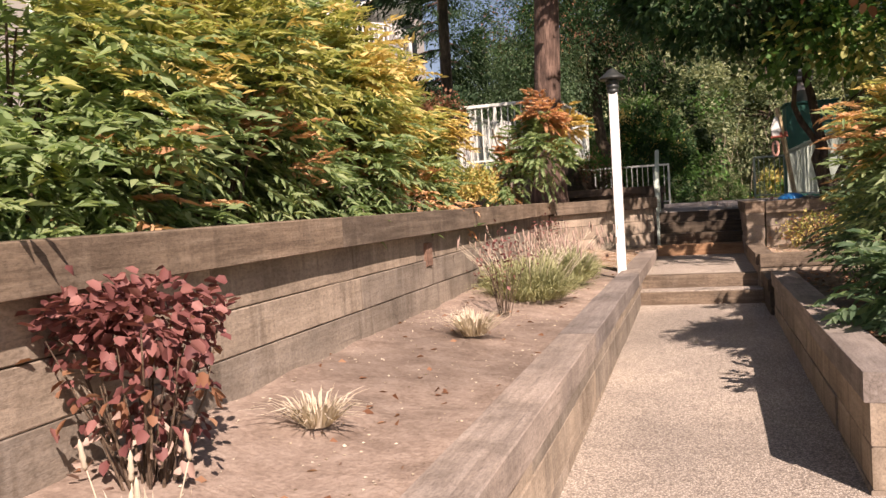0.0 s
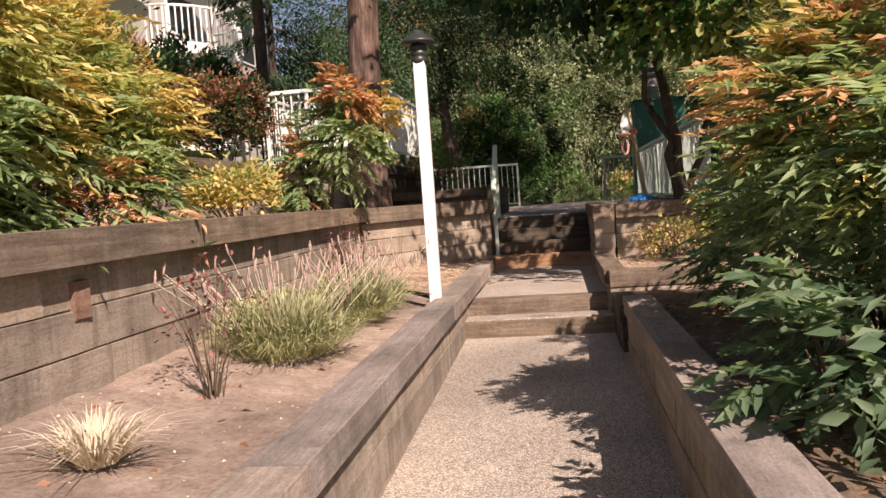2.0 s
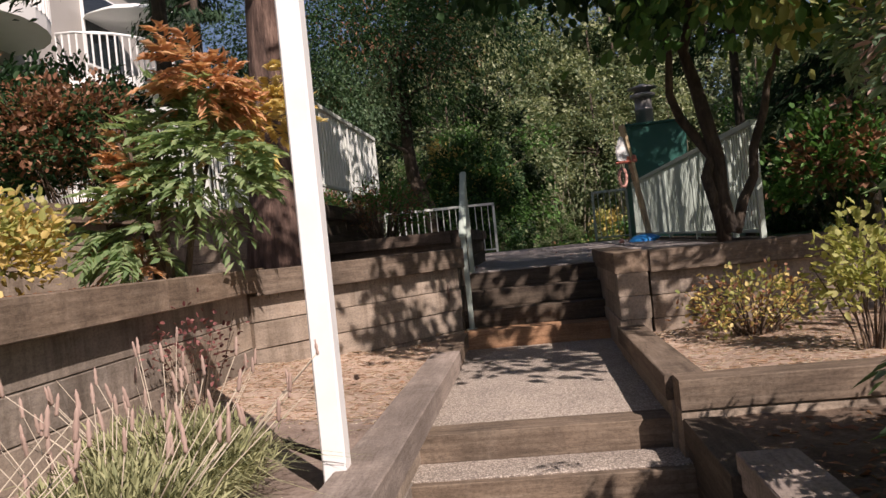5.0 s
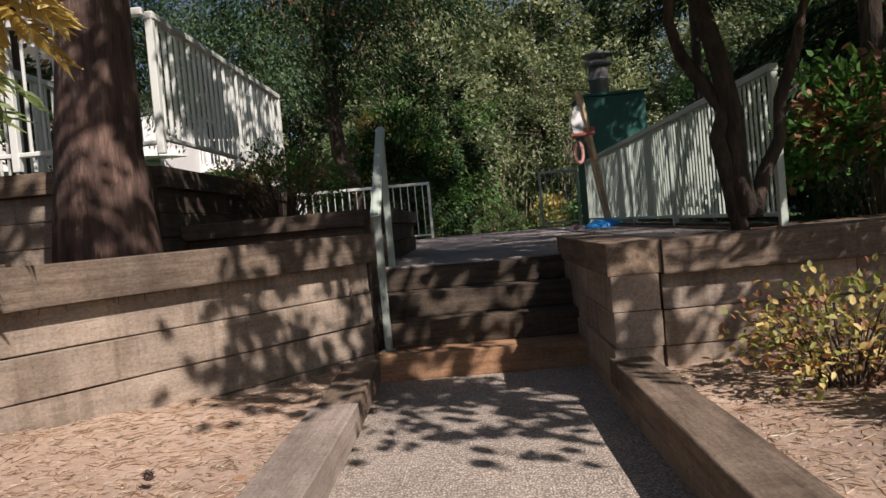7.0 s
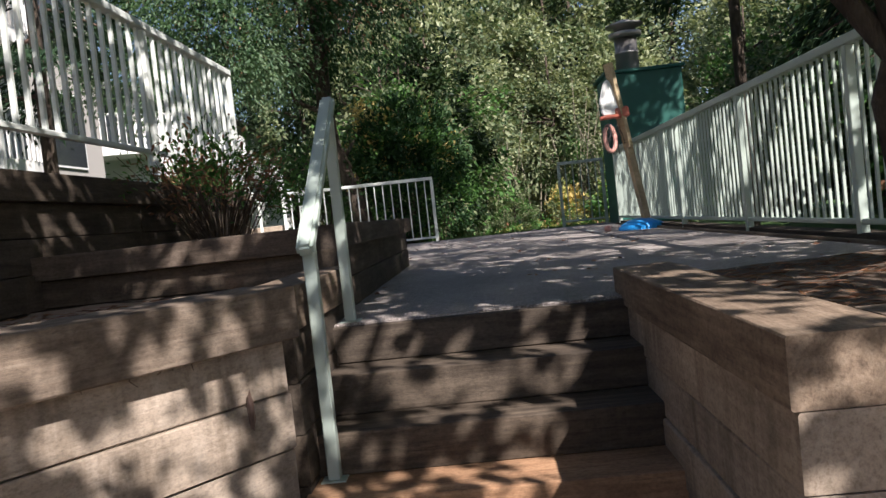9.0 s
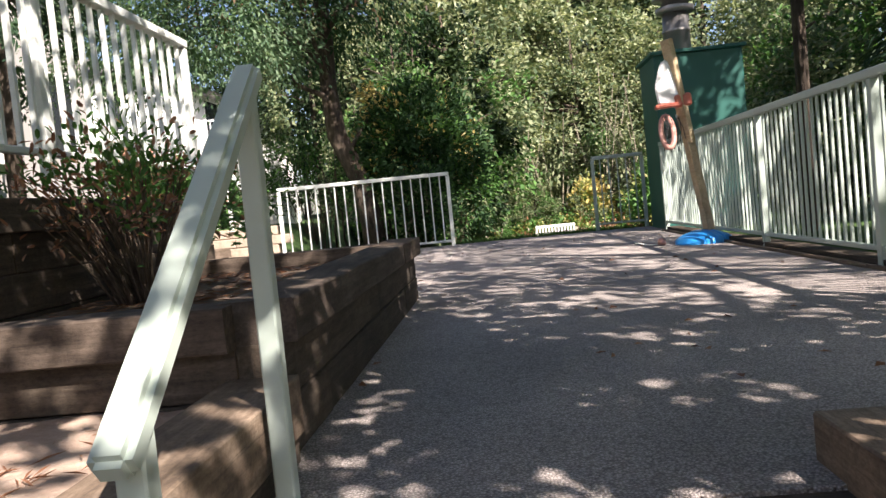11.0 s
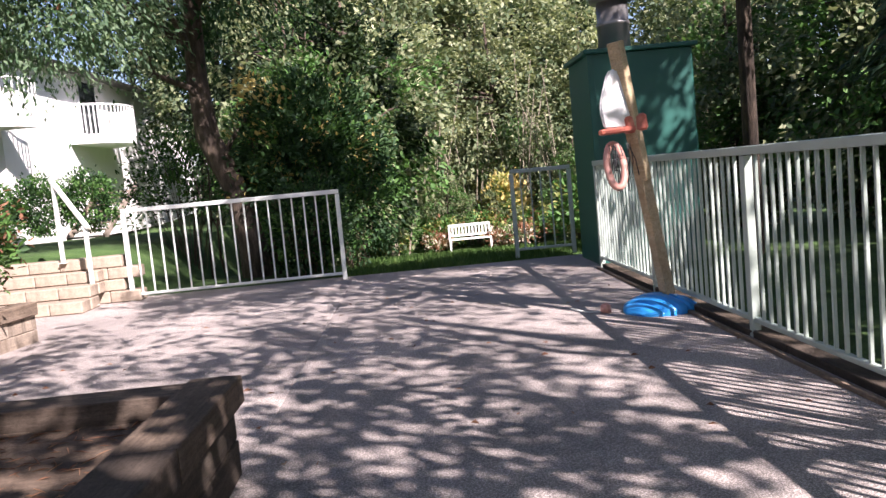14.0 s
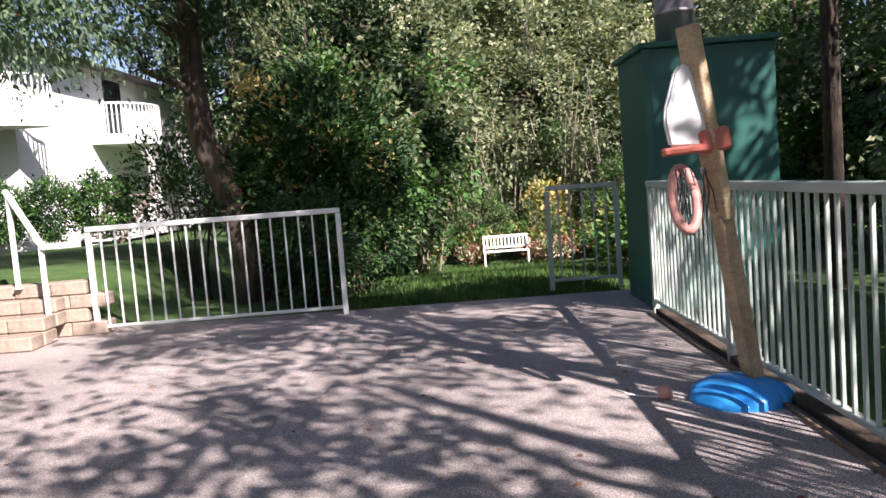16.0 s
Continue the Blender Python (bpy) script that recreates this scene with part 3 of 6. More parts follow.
timber_wall("wall_planter_side", "dark timber planter wall on the terrace", (-0.95, 16.3), (-0.95, 19.85), 1.48, 2, 0.16, 0.15, DARK_WOOD, PLANTER_WOOD, 0.12, 0.22, 0.01, 13)
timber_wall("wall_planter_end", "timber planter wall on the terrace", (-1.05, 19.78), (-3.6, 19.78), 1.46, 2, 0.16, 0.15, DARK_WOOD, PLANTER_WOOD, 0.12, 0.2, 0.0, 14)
timber_wall("wall_upper_left", "upper weathered timber retaining wall", (-3.98, 6.0), (-3.98, 14.8), 1.97, 4, 0.18, 0.16, WALL_WOOD, CAP_WOOD, 0.15, 0.24, 0.04, 15)
timber_wall("wall_upper_cross", "upper weathered timber retaining wall", (-7.0, 15.75), (-2.4, 15.75), 1.9, 4, 0.18, 0.16, WALL_WOOD, CAP_WOOD, 0.15, 0.24, 0.03, 16)
timber_wall("wall_upper_side", "dark timber retaining wall under the fence", (-2.45, 15.85), (-2.45, 20.0), 1.9, 4, 0.18, 0.16, DARK_WOOD, DARK_WOOD, 0.15, 0.22, 0.0, 17)

# ---- steps ----
def steps():
    low = thing("steps_lower", "two weathered timber steps in the path", "steps", kind="structure")
    part("riser", timber_mesh(1.36, 0.36, 0.17, 501), CAP_WOOD, low, (-0.2, 11.84, 0.09))
    part("riser", timber_mesh(1.36, 0.2, 0.16, 502), CAP_WOOD, low, (-0.2, 12.1, 0.247))
    part("tread_top", box(1.36, 0.28, 0.012, 0.003), PATH_STONE, low, (-0.2, 11.85, 0.256))
    up = thing("stairs", "dark timber stairs with an orange lowest riser", "stairs", kind="structure")
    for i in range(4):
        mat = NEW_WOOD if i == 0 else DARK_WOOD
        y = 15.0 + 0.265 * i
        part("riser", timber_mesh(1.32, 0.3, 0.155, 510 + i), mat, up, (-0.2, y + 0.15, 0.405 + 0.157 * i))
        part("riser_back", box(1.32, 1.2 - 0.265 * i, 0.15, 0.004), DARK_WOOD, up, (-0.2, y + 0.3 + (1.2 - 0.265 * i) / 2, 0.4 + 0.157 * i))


steps()


# ---- beds ----
grid_patch("soil_bed_needles", "needle-covered end of the planting bed", -2.6, -0.88, 11.9, 15.05,
           lambda x, y: 0.5 + 0.13 * smooth(-1.0, -2.2, x) + 0.05 * smooth(10, 14, y), LITTER_SOIL, 0.07, 0.022)
grid_patch("soil_bed_left", "dry brown soil of the long planting bed", -2.6, -0.88, -4, 11.9,
           lambda x, y: 0.5 + 0.13 * smooth(-1.0, -2.2, x) + 0.05 * smooth(10, 14, y), SOIL, 0.07, 0.022)
grid_patch("soil_bed_upper_left", "leaf-strewn soil of the upper bed", -4.2, wall_x(0) - 0.1, -4, 15.9,
           lambda x, y: 1.16 + 0.12 * smooth(-2.4, -3.9, x) if x < wall_x(y) - 0.12 else 0.5, DARK_SOIL, 0.1, 0.03)
grid_patch("soil_bed_right", "dark soil of the bed beside the path", 0.5, 5.5, 6.5, 11.8, lambda x, y: 0.44, DARK_SOIL, 0.1, 0.025)
grid_patch("soil_bed_upper_right", "needle-covered soil of the small bed", 0.42, 5.5, 11.9, 14.2, lambda x, y: 0.56 + 0.03 * smooth(0.5, 1.2, x), LITTER_SOIL, 0.07, 0.02)
# The dark soil colour replaces tree shade above this wall.
grid_patch("soil_top_right", "needle-strewn soil above the wall, tree shade in its dark colour", 0.5, 5.5, 14.1, 16.3, lambda x, y: 1.06 + 0.02 * smooth(1, 2, x), DARK_SOIL, 0.09, 0.02)
grid_patch("soil_top_left", "needle-strewn soil behind the wall", -2.6, -0.9, 13.3, 16.4,
           lambda x, y: 1.2 if -0.82 * (x + 2.12) + 0.57 * (y - 13.22) > 0.1 else 0.3, LITTER_SOIL, 0.06, 0.02)
grid_patch("soil_planter", "leaf-strewn soil in the terrace planter", -3.8, -0.95, 16.4, 19.8, lambda x, y: 1.36, DARK_SOIL, 0.09, 0.02)
grid_patch("soil_upper_far", "soil above the block steps", -9.0, -3.8, 20.2, 24.1, lambda x, y: 1.36 + 0.4 * smooth(-4.6, -6.0, x) if x < -4.25 + 0.145 * (y - 21) else 0.7, DARK_SOIL, 0.1, 0.03)
grid_patch("soil_upper", "soil behind the upper walls", -9.0, -2.5, 15.8, 20.2, lambda x, y: 1.8 - 0.3 * smooth(22, 25, y), DARK_SOIL, 0.3, 0.04)
grid_patch("soil_upper_back", "soil behind the upper wall", -9.0, -4.0, 5.0, 15.9, lambda x, y: 1.85, DARK_SOIL, 0.3, 0.04)


# ---- lamp post ----
def lamp_post():
    t = thing("garden_lamp", "white garden lamp post with a black hooded lantern", "lamp post", (-0.95, 10.84, 0.5))
    part("post", box(0.085, 0.085, 1.86, 0.006), WHITE, t)
    part("lantern", lathe([(0.045, 1.84), (0.056, 1.85), (0.058, 1.88), (0.05, 1.89), (0.062, 1.9), (0.064, 1.925), (0.054, 1.935), (0.066, 1.945), (0.066, 1.97), (0.05, 1.98), (0.05, 2.02)]), BLACK, t, label="black ribbed lantern body")
    part("hood", lathe([(0.125, 1.985), (0.13, 1.998), (0.125, 2.006), (0.08, 2.04), (0.055, 2.06), (0.05, 2.075), (0.015, 2.09)], 24), BLACK, t, label="black conical hood")


lamp_post()


# ---- handrail and fences ----
def handrail(label, at, lower, upper, foot_lo, foot_hi, mat, w=0.045):
    """A metal stair rail: two posts and a sloping flat top bar with short level nose."""
    t = thing("handrail", label, "handrail", at)
    lo, hi = Vector(lower), Vector(upper)
    for p, f in ((lo, foot_lo), (hi, foot_hi)):
        part("post", box(w, w, p.z - f, 0.004), mat, t, (p.x, p.y, f))
        part("foot_plate", box(0.09, 0.09, 0.008, 0.002), mat, t, (p.x, p.y, f - 0.004))
    d = hi - lo
    n = d.normalized()
    pts = [lo - n * 0.09, hi + n * 0.07]
    bm = bmesh.new()
    bmesh.ops.create_cube(bm, size=1)
    bmesh.ops.scale(bm, vec=(0.062, (pts[1] - pts[0]).length, 0.05), verts=bm.verts)
    bmesh.ops.bevel(bm, geom=bm.edges[:], offset=0.012, segments=2, affect="EDGES")
    mid = (pts[0] + pts[1]) / 2
    ob = part("rail", bm, mat, t)
    ob.matrix_basis = Matrix.Translation(mid) @ n.to_track_quat("Y", "Z").to_matrix().to_4x4()
    return t


handrail("pale green painted metal handrail on the stairs", (0, 0, 0), (-0.79, 15.24, 1.44), (-0.79, 15.92, 1.98), 0.56, 1.04, PALE_GREEN)
handrail("white painted metal handrail on the block steps", (0, 0, 0), (-4.0, 26.3, 2.07), (-4.42, 26.55, 2.6), 1.07, 1.6, RAIL_WHITE)


def fence(label, a, b, z, height, mat, posts, spacing=0.115, z_b=None, picket=0.02, group="", low=0.1):
    """A picket railing from a to b: top rail, bottom rail, posts at fractions, round-cornered pickets."""
    a, b = Vector((*a, z)), Vector((*b, z if z_b is None else z_b))
    d = b - a
    length = d.xy.length
    rz = math.degrees(math.atan2(d.y, d.x))
    rise = d.z / length
    t = thing("fence", label, "fence", tuple(a), rz, group)
    def bar(name, w, h, z0):
        bm = box(length, w, h, 0.006, (length / 2, 0, 0))
        for v in bm.verts:
            v.co.z += v.co.x * rise + z0
        part(name, bm, mat, t)
    bar("top_rail", 0.07, 0.055, height - 0.055)
    bar("bottom_rail", 0.035, 0.035, low)
    pm = bpy.data.meshes.new("post")
    bm = box(0.055, 0.055, height - 0.06, 0.004)
    bm.to_mesh(pm)
    bm.free()
    for f in posts:
        part("post", pm, mat, t, (f * length, 0, f * length * rise))
    km = bpy.data.meshes.new("picket")
    bm = box(picket, picket, height - 0.06 - low, 0.0025, (0, 0, low + 0.005))
    bm.to_mesh(km)
    bm.free()
    n = int(length / spacing)
    for i in range(1, n):
        f = i / n
        if min(abs(f - p) for p in posts) * length > 0.035:
            part("picket", km, mat, t, (f * length, 0, f * length * rise))
    return t


fence("pale green metal picket fence along the terrace", (2.07, 16.2), (2.07, 25.5), 1.04, 1.215, PALE_GREEN, [0.003, 0.115, 0.33, 0.56, 0.78, 0.997], 0.105)
fence("white metal picket fence at the lawn's edge", (-3.66, 26.6), (-0.96, 26.76), 1.0, 1.2, RAIL_WHITE, [0.008, 0.992], 0.15)
fence("white metal picket fence beside the green box", (1.36, 27.62), (2.2, 27.62), 1.0, 1.24, PALE_GREEN, [0.02, 0.98], 0.14)
fence("white metal picket fence above the dark wall", (-2.38, 16.0), (-2.36, 19.8), 2.0, 1.02, RAIL_WHITE, [0.006, 0.5, 0.994], 0.13, picket=0.026)
fence("white metal picket fence behind the conifer", (-4.4, 15.92), (-2.38, 15.92), 1.95, 1.07, RAIL_WHITE, [0.01, 0.5], 0.11)
fence("grey wooden picket fence on the upper wall", (-4.1, 16.2), (-4.1, 19.0), 1.9, 1.1, RAIL_WHITE, [0.01, 0.5, 0.99], 0.12)


# ---- green box and flue ----
def green_box():
    t = thing("utility_box", "tall dark green plywood enclosure at the terrace's edge", "enclosure", (2.07, 25.55, 1.0))
    part("body", box(1.2, 1.1, 2.45, 0.012, (0.62, 0.56, 0)), GREEN_BOX, t)
    part("lid", box(1.3, 1.2, 0.05, 0.008, (0.62, 0.56, 2.45)), GREEN_BOX, t)
    part("corner_trim", box(0.07, 0.018, 2.44, 0.003, (0.045, -0.004, 0.005)), GREEN_BOX, t)
    part("side_extension", box(0.08, 0.8, 1.5, 0.01, (1.26, 0.6, 0)), GREEN_BOX, t)
    f = thing("flue", "stained grey metal flue pipe with a rain cap", "flue pipe", (2.55, 26.1, 3.5))
    part("pipe", lathe([(0.19, 0), (0.19, 0.32), (0.2, 0.325), (0.2, 0.36), (0.185, 0.365), (0.185, 0.62)], 24), METAL, f)
    part("collar", lathe([(0.25, 0.6), (0.27, 0.63), (0.27, 0.68), (0.2, 0.7)], 24), METAL, f)
    part("cap", lathe([(0.18, 0.69), (0.18, 0.78), (0.31, 0.79), (0.31, 0.82), (0.05, 0.9)], 24), METAL, f)


green_box()


edge_c = thing("kerb_terrace", "dark timber along the fence foot", "edging", kind="structure")
timber_run(edge_c, (2.13, 16.3), (2.13, 25.4), 1.035, 0.17, 0.055, DARK_WOOD, 620)
timber_run(edge_c, (1.99, 16.3), (1.99, 25.4), 1.036, 0.03, 0.03, CAP_WOOD, 621, 3.0, 0.0, "edge_strip")


# ---- basketball stand ----
def basketball_stand():
    t = thing("basketball_stand", "worn toy basketball stand with a blue base and bent pale pole", "basketball stand", (1.86, 22.6, 1.04))
    bm = bmesh.new()
    ribs = 48
    rows = []
    for i in range(ribs + 1):
        u = i / ribs
        x = -0.32 + 0.62 * u
        half = 0.33 * math.sqrt(max(0.02, 1 - (2 * u - 1) ** 2 * 0.92))
        groove = i % 8 in (0, 1)
        top = 0.03 + 0.13 * math.sin(math.pi * min(1, max(0.05, u)) * 0.9 + 0.15) - (0.045 if groove else 0)
        half *= 0.93 if groove else 1.0
        ring = []
        for k in range(9):
            v = -1 + 2 * k / 8
            ring.append(bm.verts.new((x, half * v, max(0.015, top * (1 - 0.55 * abs(v) ** 2.5)))))
        rows.append([bm.verts.new((x, -half, 0))] + ring + [bm.verts.new((x, half, 0))])
    for p, q in zip(rows, rows[1:]):
        for k in range(len(p) - 1):
            bm.faces.new((p[k], p[k + 1], q[k + 1], q[k]))
    bm.faces.new(rows[0][::-1])
    bm.faces.new(rows[-1])
    for f in bm.faces:
        f.smooth = True
    bmesh.ops.recalc_face_normals(bm, faces=bm.faces)
    foot = part("base", bm, BLUE, t, (-0.02, 0.02, 0), (0, 0, 30), "ribbed blue plastic base")
    foot.scale = (0.9, 0.85, 0.85)
    lower, upper, top = Vector((0.04, 0.02, 0.12)), Vector((-0.1, 0.0, 1.05)), Vector((-0.27, -0.1, 2.08))
    def board(name, a, b, w, d, label=""):
        n = (b - a).normalized()
        bm = box(w, d, (b - a).length, 0.006)
        ob = part(name, bm, PALE_WOOD, t, label=label)
        ob.matrix_basis = Matrix.Translation(a) @ n.to_track_quat("Z", "Y").to_matrix().to_4x4()
    board("pole_lower", lower, upper, 0.125, 0.08, "pale yellow lower pole")
    board("pole_upper", upper - Vector((0, 0.02, 0.02)), top, 0.135, 0.06, "pale yellow board fixed to the pole")
    part("bracket", box(0.17, 0.14, 0.13, 0.018), RED, t, (-0.14, -0.05, 1.4), (0, -8, 0), "red plastic bracket")
    part("arm", box(0.28, 0.09, 0.045, 0.012), RED, t, (-0.29, -0.08, 1.4), (0, -3, 0), "red plastic hoop arm")
    bm = bmesh.new()
    prof = [(-0.1, 0.0), (0.1, 0.0), (0.12, 0.07), (0.02, 0.4), (-0.01, 0.44), (-0.05, 0.44), (-0.08, 0.4), (-0.13, 0.2), (-0.13, 0.13)]
    f = bm.faces.new([bm.verts.new((x, 0, z)) for x, z in prof])
    ext = bmesh.ops.extrude_face_region(bm, geom=[f])
    bmesh.ops.translate(bm, vec=(0, 0.05, 0), verts=[v for v in ext["geom"] if isinstance(v, bmesh.types.BMVert)])
    bmesh.ops.recalc_face_normals(bm, faces=bm.faces)
    bmesh.ops.bevel(bm, geom=bm.edges[:], offset=0.012, segments=2, affect="EDGES")
    part("backboard", bm, WHITE, t, (-0.29, -0.1, 1.44), (0, 3, 0), "folded white plastic backboard")
    hoop = [(0.06 * math.cos(a), 0.1 * math.sin(a), 0.165 * math.sin(a + 0.2)) for a in np.linspace(0, 2 * math.pi, 25)]
    part("hoop", tube(hoop, [0.028] * 25, 8), PINK, t, (-0.33, -0.1, 1.16), (0, 0, 0), "faded pink folded hoop")
    rng = random.Random(3)
    for i in range(14):
        a = rng.uniform(0, 6.28)
        p = Vector((-0.28 + 0.08 * math.cos(a), -0.06 + 0.06 * math.sin(a), 1.32))
        q = p + Vector((rng.uniform(-0.06, 0.08), rng.uniform(-0.05, 0.05), -0.22 - rng.uniform(0, 0.16)))
        part("net_cord", tube([p, (p + q) / 2 + Vector((0.02, 0.01, 0)), q], [0.004] * 3, 4), NET, t)


basketball_stand()

# ---- plants ----
def stems(t, mat, rng, n, base, spread, height, r=0.012, lean=0.4, sides=5):
    """Several bare stems, each a part of t."""
    for i in range(n):
        verts, faces = [], []
        a = rng.uniform(0, 2 * math.pi)
        p0 = np.array(base) + np.array((math.cos(a), math.sin(a), 0)) * spread * 0.25 * rng.uniform(0, 1)
        out = np.array((math.cos(a), math.sin(a), 0)) * lean * rng.uniform(0.3, 1)
        h = height * rng.uniform(0.6, 1.0)
        ps = [p0 + (out * f ** 1.3 + np.array((0, 0, 1)) * f) * h + rng.normal(0, 0.012, 3) * f for f in (0, 0.3, 0.65, 1.0)]
        o = len(verts)
        for j, p in enumerate(ps):
            rr = r * (1 - 0.65 * j / 3)
            for k in range(sides):
                w = 2 * math.pi * k / sides
                verts.append((p[0] + rr * math.cos(w), p[1] + rr * math.sin(w), p[2]))
        for j in range(3):
            for k in range(sides):
                q = (k + 1) % sides
                faces.append((o + j * sides + k, o + j * sides + q, o + (j + 1) * sides + q, o + (j + 1) * sides + k))
        part("stem", fast_mesh(np.array(verts), np.array(faces)), mat, t)


def sprays(rng, points, outs, leaflets, reach, length, width):
    """Feathery sprays: leaflets in pairs along drooping stalks that start at points."""
    n = len(points)
    f = np.linspace(0.15, 1.0, leaflets)
    d = outs * (1, 1, 0.6) + rng.normal(0, 0.3, (n, 3)) + (0, 0, 0.15)
    d /= np.linalg.norm(d, axis=1)[:, None]
    side = np.cross(d, (0, 0, 1.0))
    side /= np.linalg.norm(side, axis=1)[:, None] + 1e-9
    R = reach * rng.uniform(0.6, 1.2, (n, 1))
    cs, ds = [], []
    for i, v in enumerate(f):
        s = side if i % 2 else -side
        c = points + d * R * v - np.array((0, 0, 1)) * R * 0.35 * v * v
        dd = d * 0.7 + s * (0.9 if i < leaflets - 1 else 0.0) - np.array((0, 0, 0.25))
        cs.append(c + s * length * 0.4)
        ds.append(dd)
    return leaves(np.concatenate(cs), np.concatenate(ds), length, width, rng, 0.3, 0.18)


def shrub(label, at, radii, layers, seed, name="nandina_shrub", category="shrub", stem_mat=None, stem_n=14, group="", reach=0.22, leaflets=11, length=0.092, width=0.026):
    """A feathery shrub. layers: (part name, label, material, sprays, clumps, lo, offset, scale)."""
    t = thing(name, label, category, at, 0, group)
    rng = np.random.default_rng(seed)
    stems(t, stem_mat or STEM, rng, stem_n, (0, 0, -0.08), radii[0], radii[2] * 1.7, 0.013, 0.35)
    for pname, plabel, mat, n, clumps, lo, off, sc in layers:
        r = [a * sc for a in radii]
        p, o = clumped(rng, n, (off[0], off[1], radii[2] + off[2]), r, clumps, 0.09, 0.5, lo)
        p[:, 2] = np.maximum(p[:, 2], 0.02)
        tagged(part(pname, sprays(rng, p, o, leaflets, reach, length, width), mat, t, label=plabel), kind="stuff")
    return t


def small_shrub(name, label, at, radii, mats, n, seed, length, width, category="shrub", twig_n=16, clump_r=0.05, clumps=60, lo=-0.3, stem_mat=None, stem_r=0.008):
    """A small shrub with single leaves; mats: (part name, label, material, share)."""
    t = thing(name, label, category, at)
    rng = np.random.default_rng(seed)
    stems(t, stem_mat or STEM, rng, twig_n, (0, 0, -0.04), radii[0], radii[2] * 1.8, stem_r, radii[0] / radii[2] * 0.6)
    for pname, plabel, mat, share in mats:
        p, o = clumped(rng, int(n * share), (0, 0, radii[2]), radii, clumps, clump_r, 0.35, lo)
        p[:, 2] = np.maximum(p[:, 2], 0.02)
        tagged(part(pname, leaves(p, o + np.array((0, 0, 0.1)), length, width, rng, 0.3, 0.6, True), mat, t, label=plabel), kind="stuff")
    return t


def tuft(name, label, at, n, height, width, lean, base_r, mat, seed, heads=None):
    t = thing(name, label, "grass" if heads is None else "lavender", at)
    rng = np.random.default_rng(seed)
    me, tips = blades(rng, n, 0, height, width, lean, base_r)
    tagged(part("foliage", me, mat, t), kind="stuff")
    if heads and n > 500:
        p, o = clumped(rng, 3600, (0, 0, 0.1), (base_r * 1.35, base_r * 1.35, height * 0.9), 110, 0.03, 0.4, -0.2)
        p[:, 2] = np.maximum(p[:, 2], 0.01)
        tagged(part("leafy_mound", leaves(p, o + np.array((0, 0, 0.8)), 0.06, 0.009, rng, 0.2, 0.5), mat, t), kind="stuff")
    if heads:
        count, hh, hm = heads
        head = lathe([(0.002, 0), (0.007, 0.008), (0.005, 0.02), (0.008, 0.03), (0.005, 0.045), (0.006, 0.055), (0.001, 0.07)], 6)
        for i in range(count):
            a, f = rng.uniform(0, 6.28), rng.uniform(0, 1) ** 0.5
            h = hh * rng.uniform(0.65, 1.05)
            out = Vector((math.cos(a), math.sin(a), 0))
            p = [out * base_r * f + (out * lean * 0.6 * f * v ** 1.6 + Vector((0, 0, v))) * h for v in (0.2, 0.6, 1.0)]
            st = part("flower_stalk", tube(p, [0.0025, 0.002, 0.0015], 4), L_STRAW, t)
            part("flower_head", head, hm, st, tuple(p[2] - Vector((0, 0, 0.01))), (rng.uniform(-12, 12), rng.uniform(-12, 12), 0))
    return t


GREEN_LOW = ("green_foliage", "green lower foliage", L_NANDINA)
# nandinas of the upper left bed
def left_nandinas():
    spots = [(-2.95, 3.9, 0.75, 0.15, 0.68), (-3.0, 5.3, 0.72, 0.1, 0.74), (-2.9, 6.6, 0.7, 0.45, 0.84), (-3.0, 7.9, 0.7, 0.85, 0.84), (-2.95, 9.1, 0.62, 1.0, 0.7), (-3.0, 2.4, 0.8, 0.1, 0.68)]
    for i, (x, y, r, gold, hz) in enumerate(spots):
        layers = [(*GREEN_LOW, int(1250 * (1.1 - gold)), 70, -0.9, (0, 0, 0), 1.0),
                  ("low_foliage", "green foliage over the wall's cap", L_NANDINA, 380, 40, -0.9, (0.15, 0, -0.42), 0.92),
                  ("lime_foliage", "yellow-green upper foliage", L_LIME, int(180 + 950 * gold), 55, -0.45, (0, 0, 0.08), 1.0),
                  ("gold_foliage", "golden autumn foliage", L_GOLD, int(70 + 230 * gold), 12, -0.3, (0.1, 0, 0.0), 1.0),
                  ("orange_foliage", "orange autumn foliage", L_ORANGE, int(40 + 20 * gold), 4, -0.9, (0.42, 0, -0.52), 0.5)]
        shrub("bushy green and golden nandina in the upper bed", (x, y, 1.18), (r, 0.85, hz), layers, 40 + i, group="nandinas along the left wall")


left_nandinas()


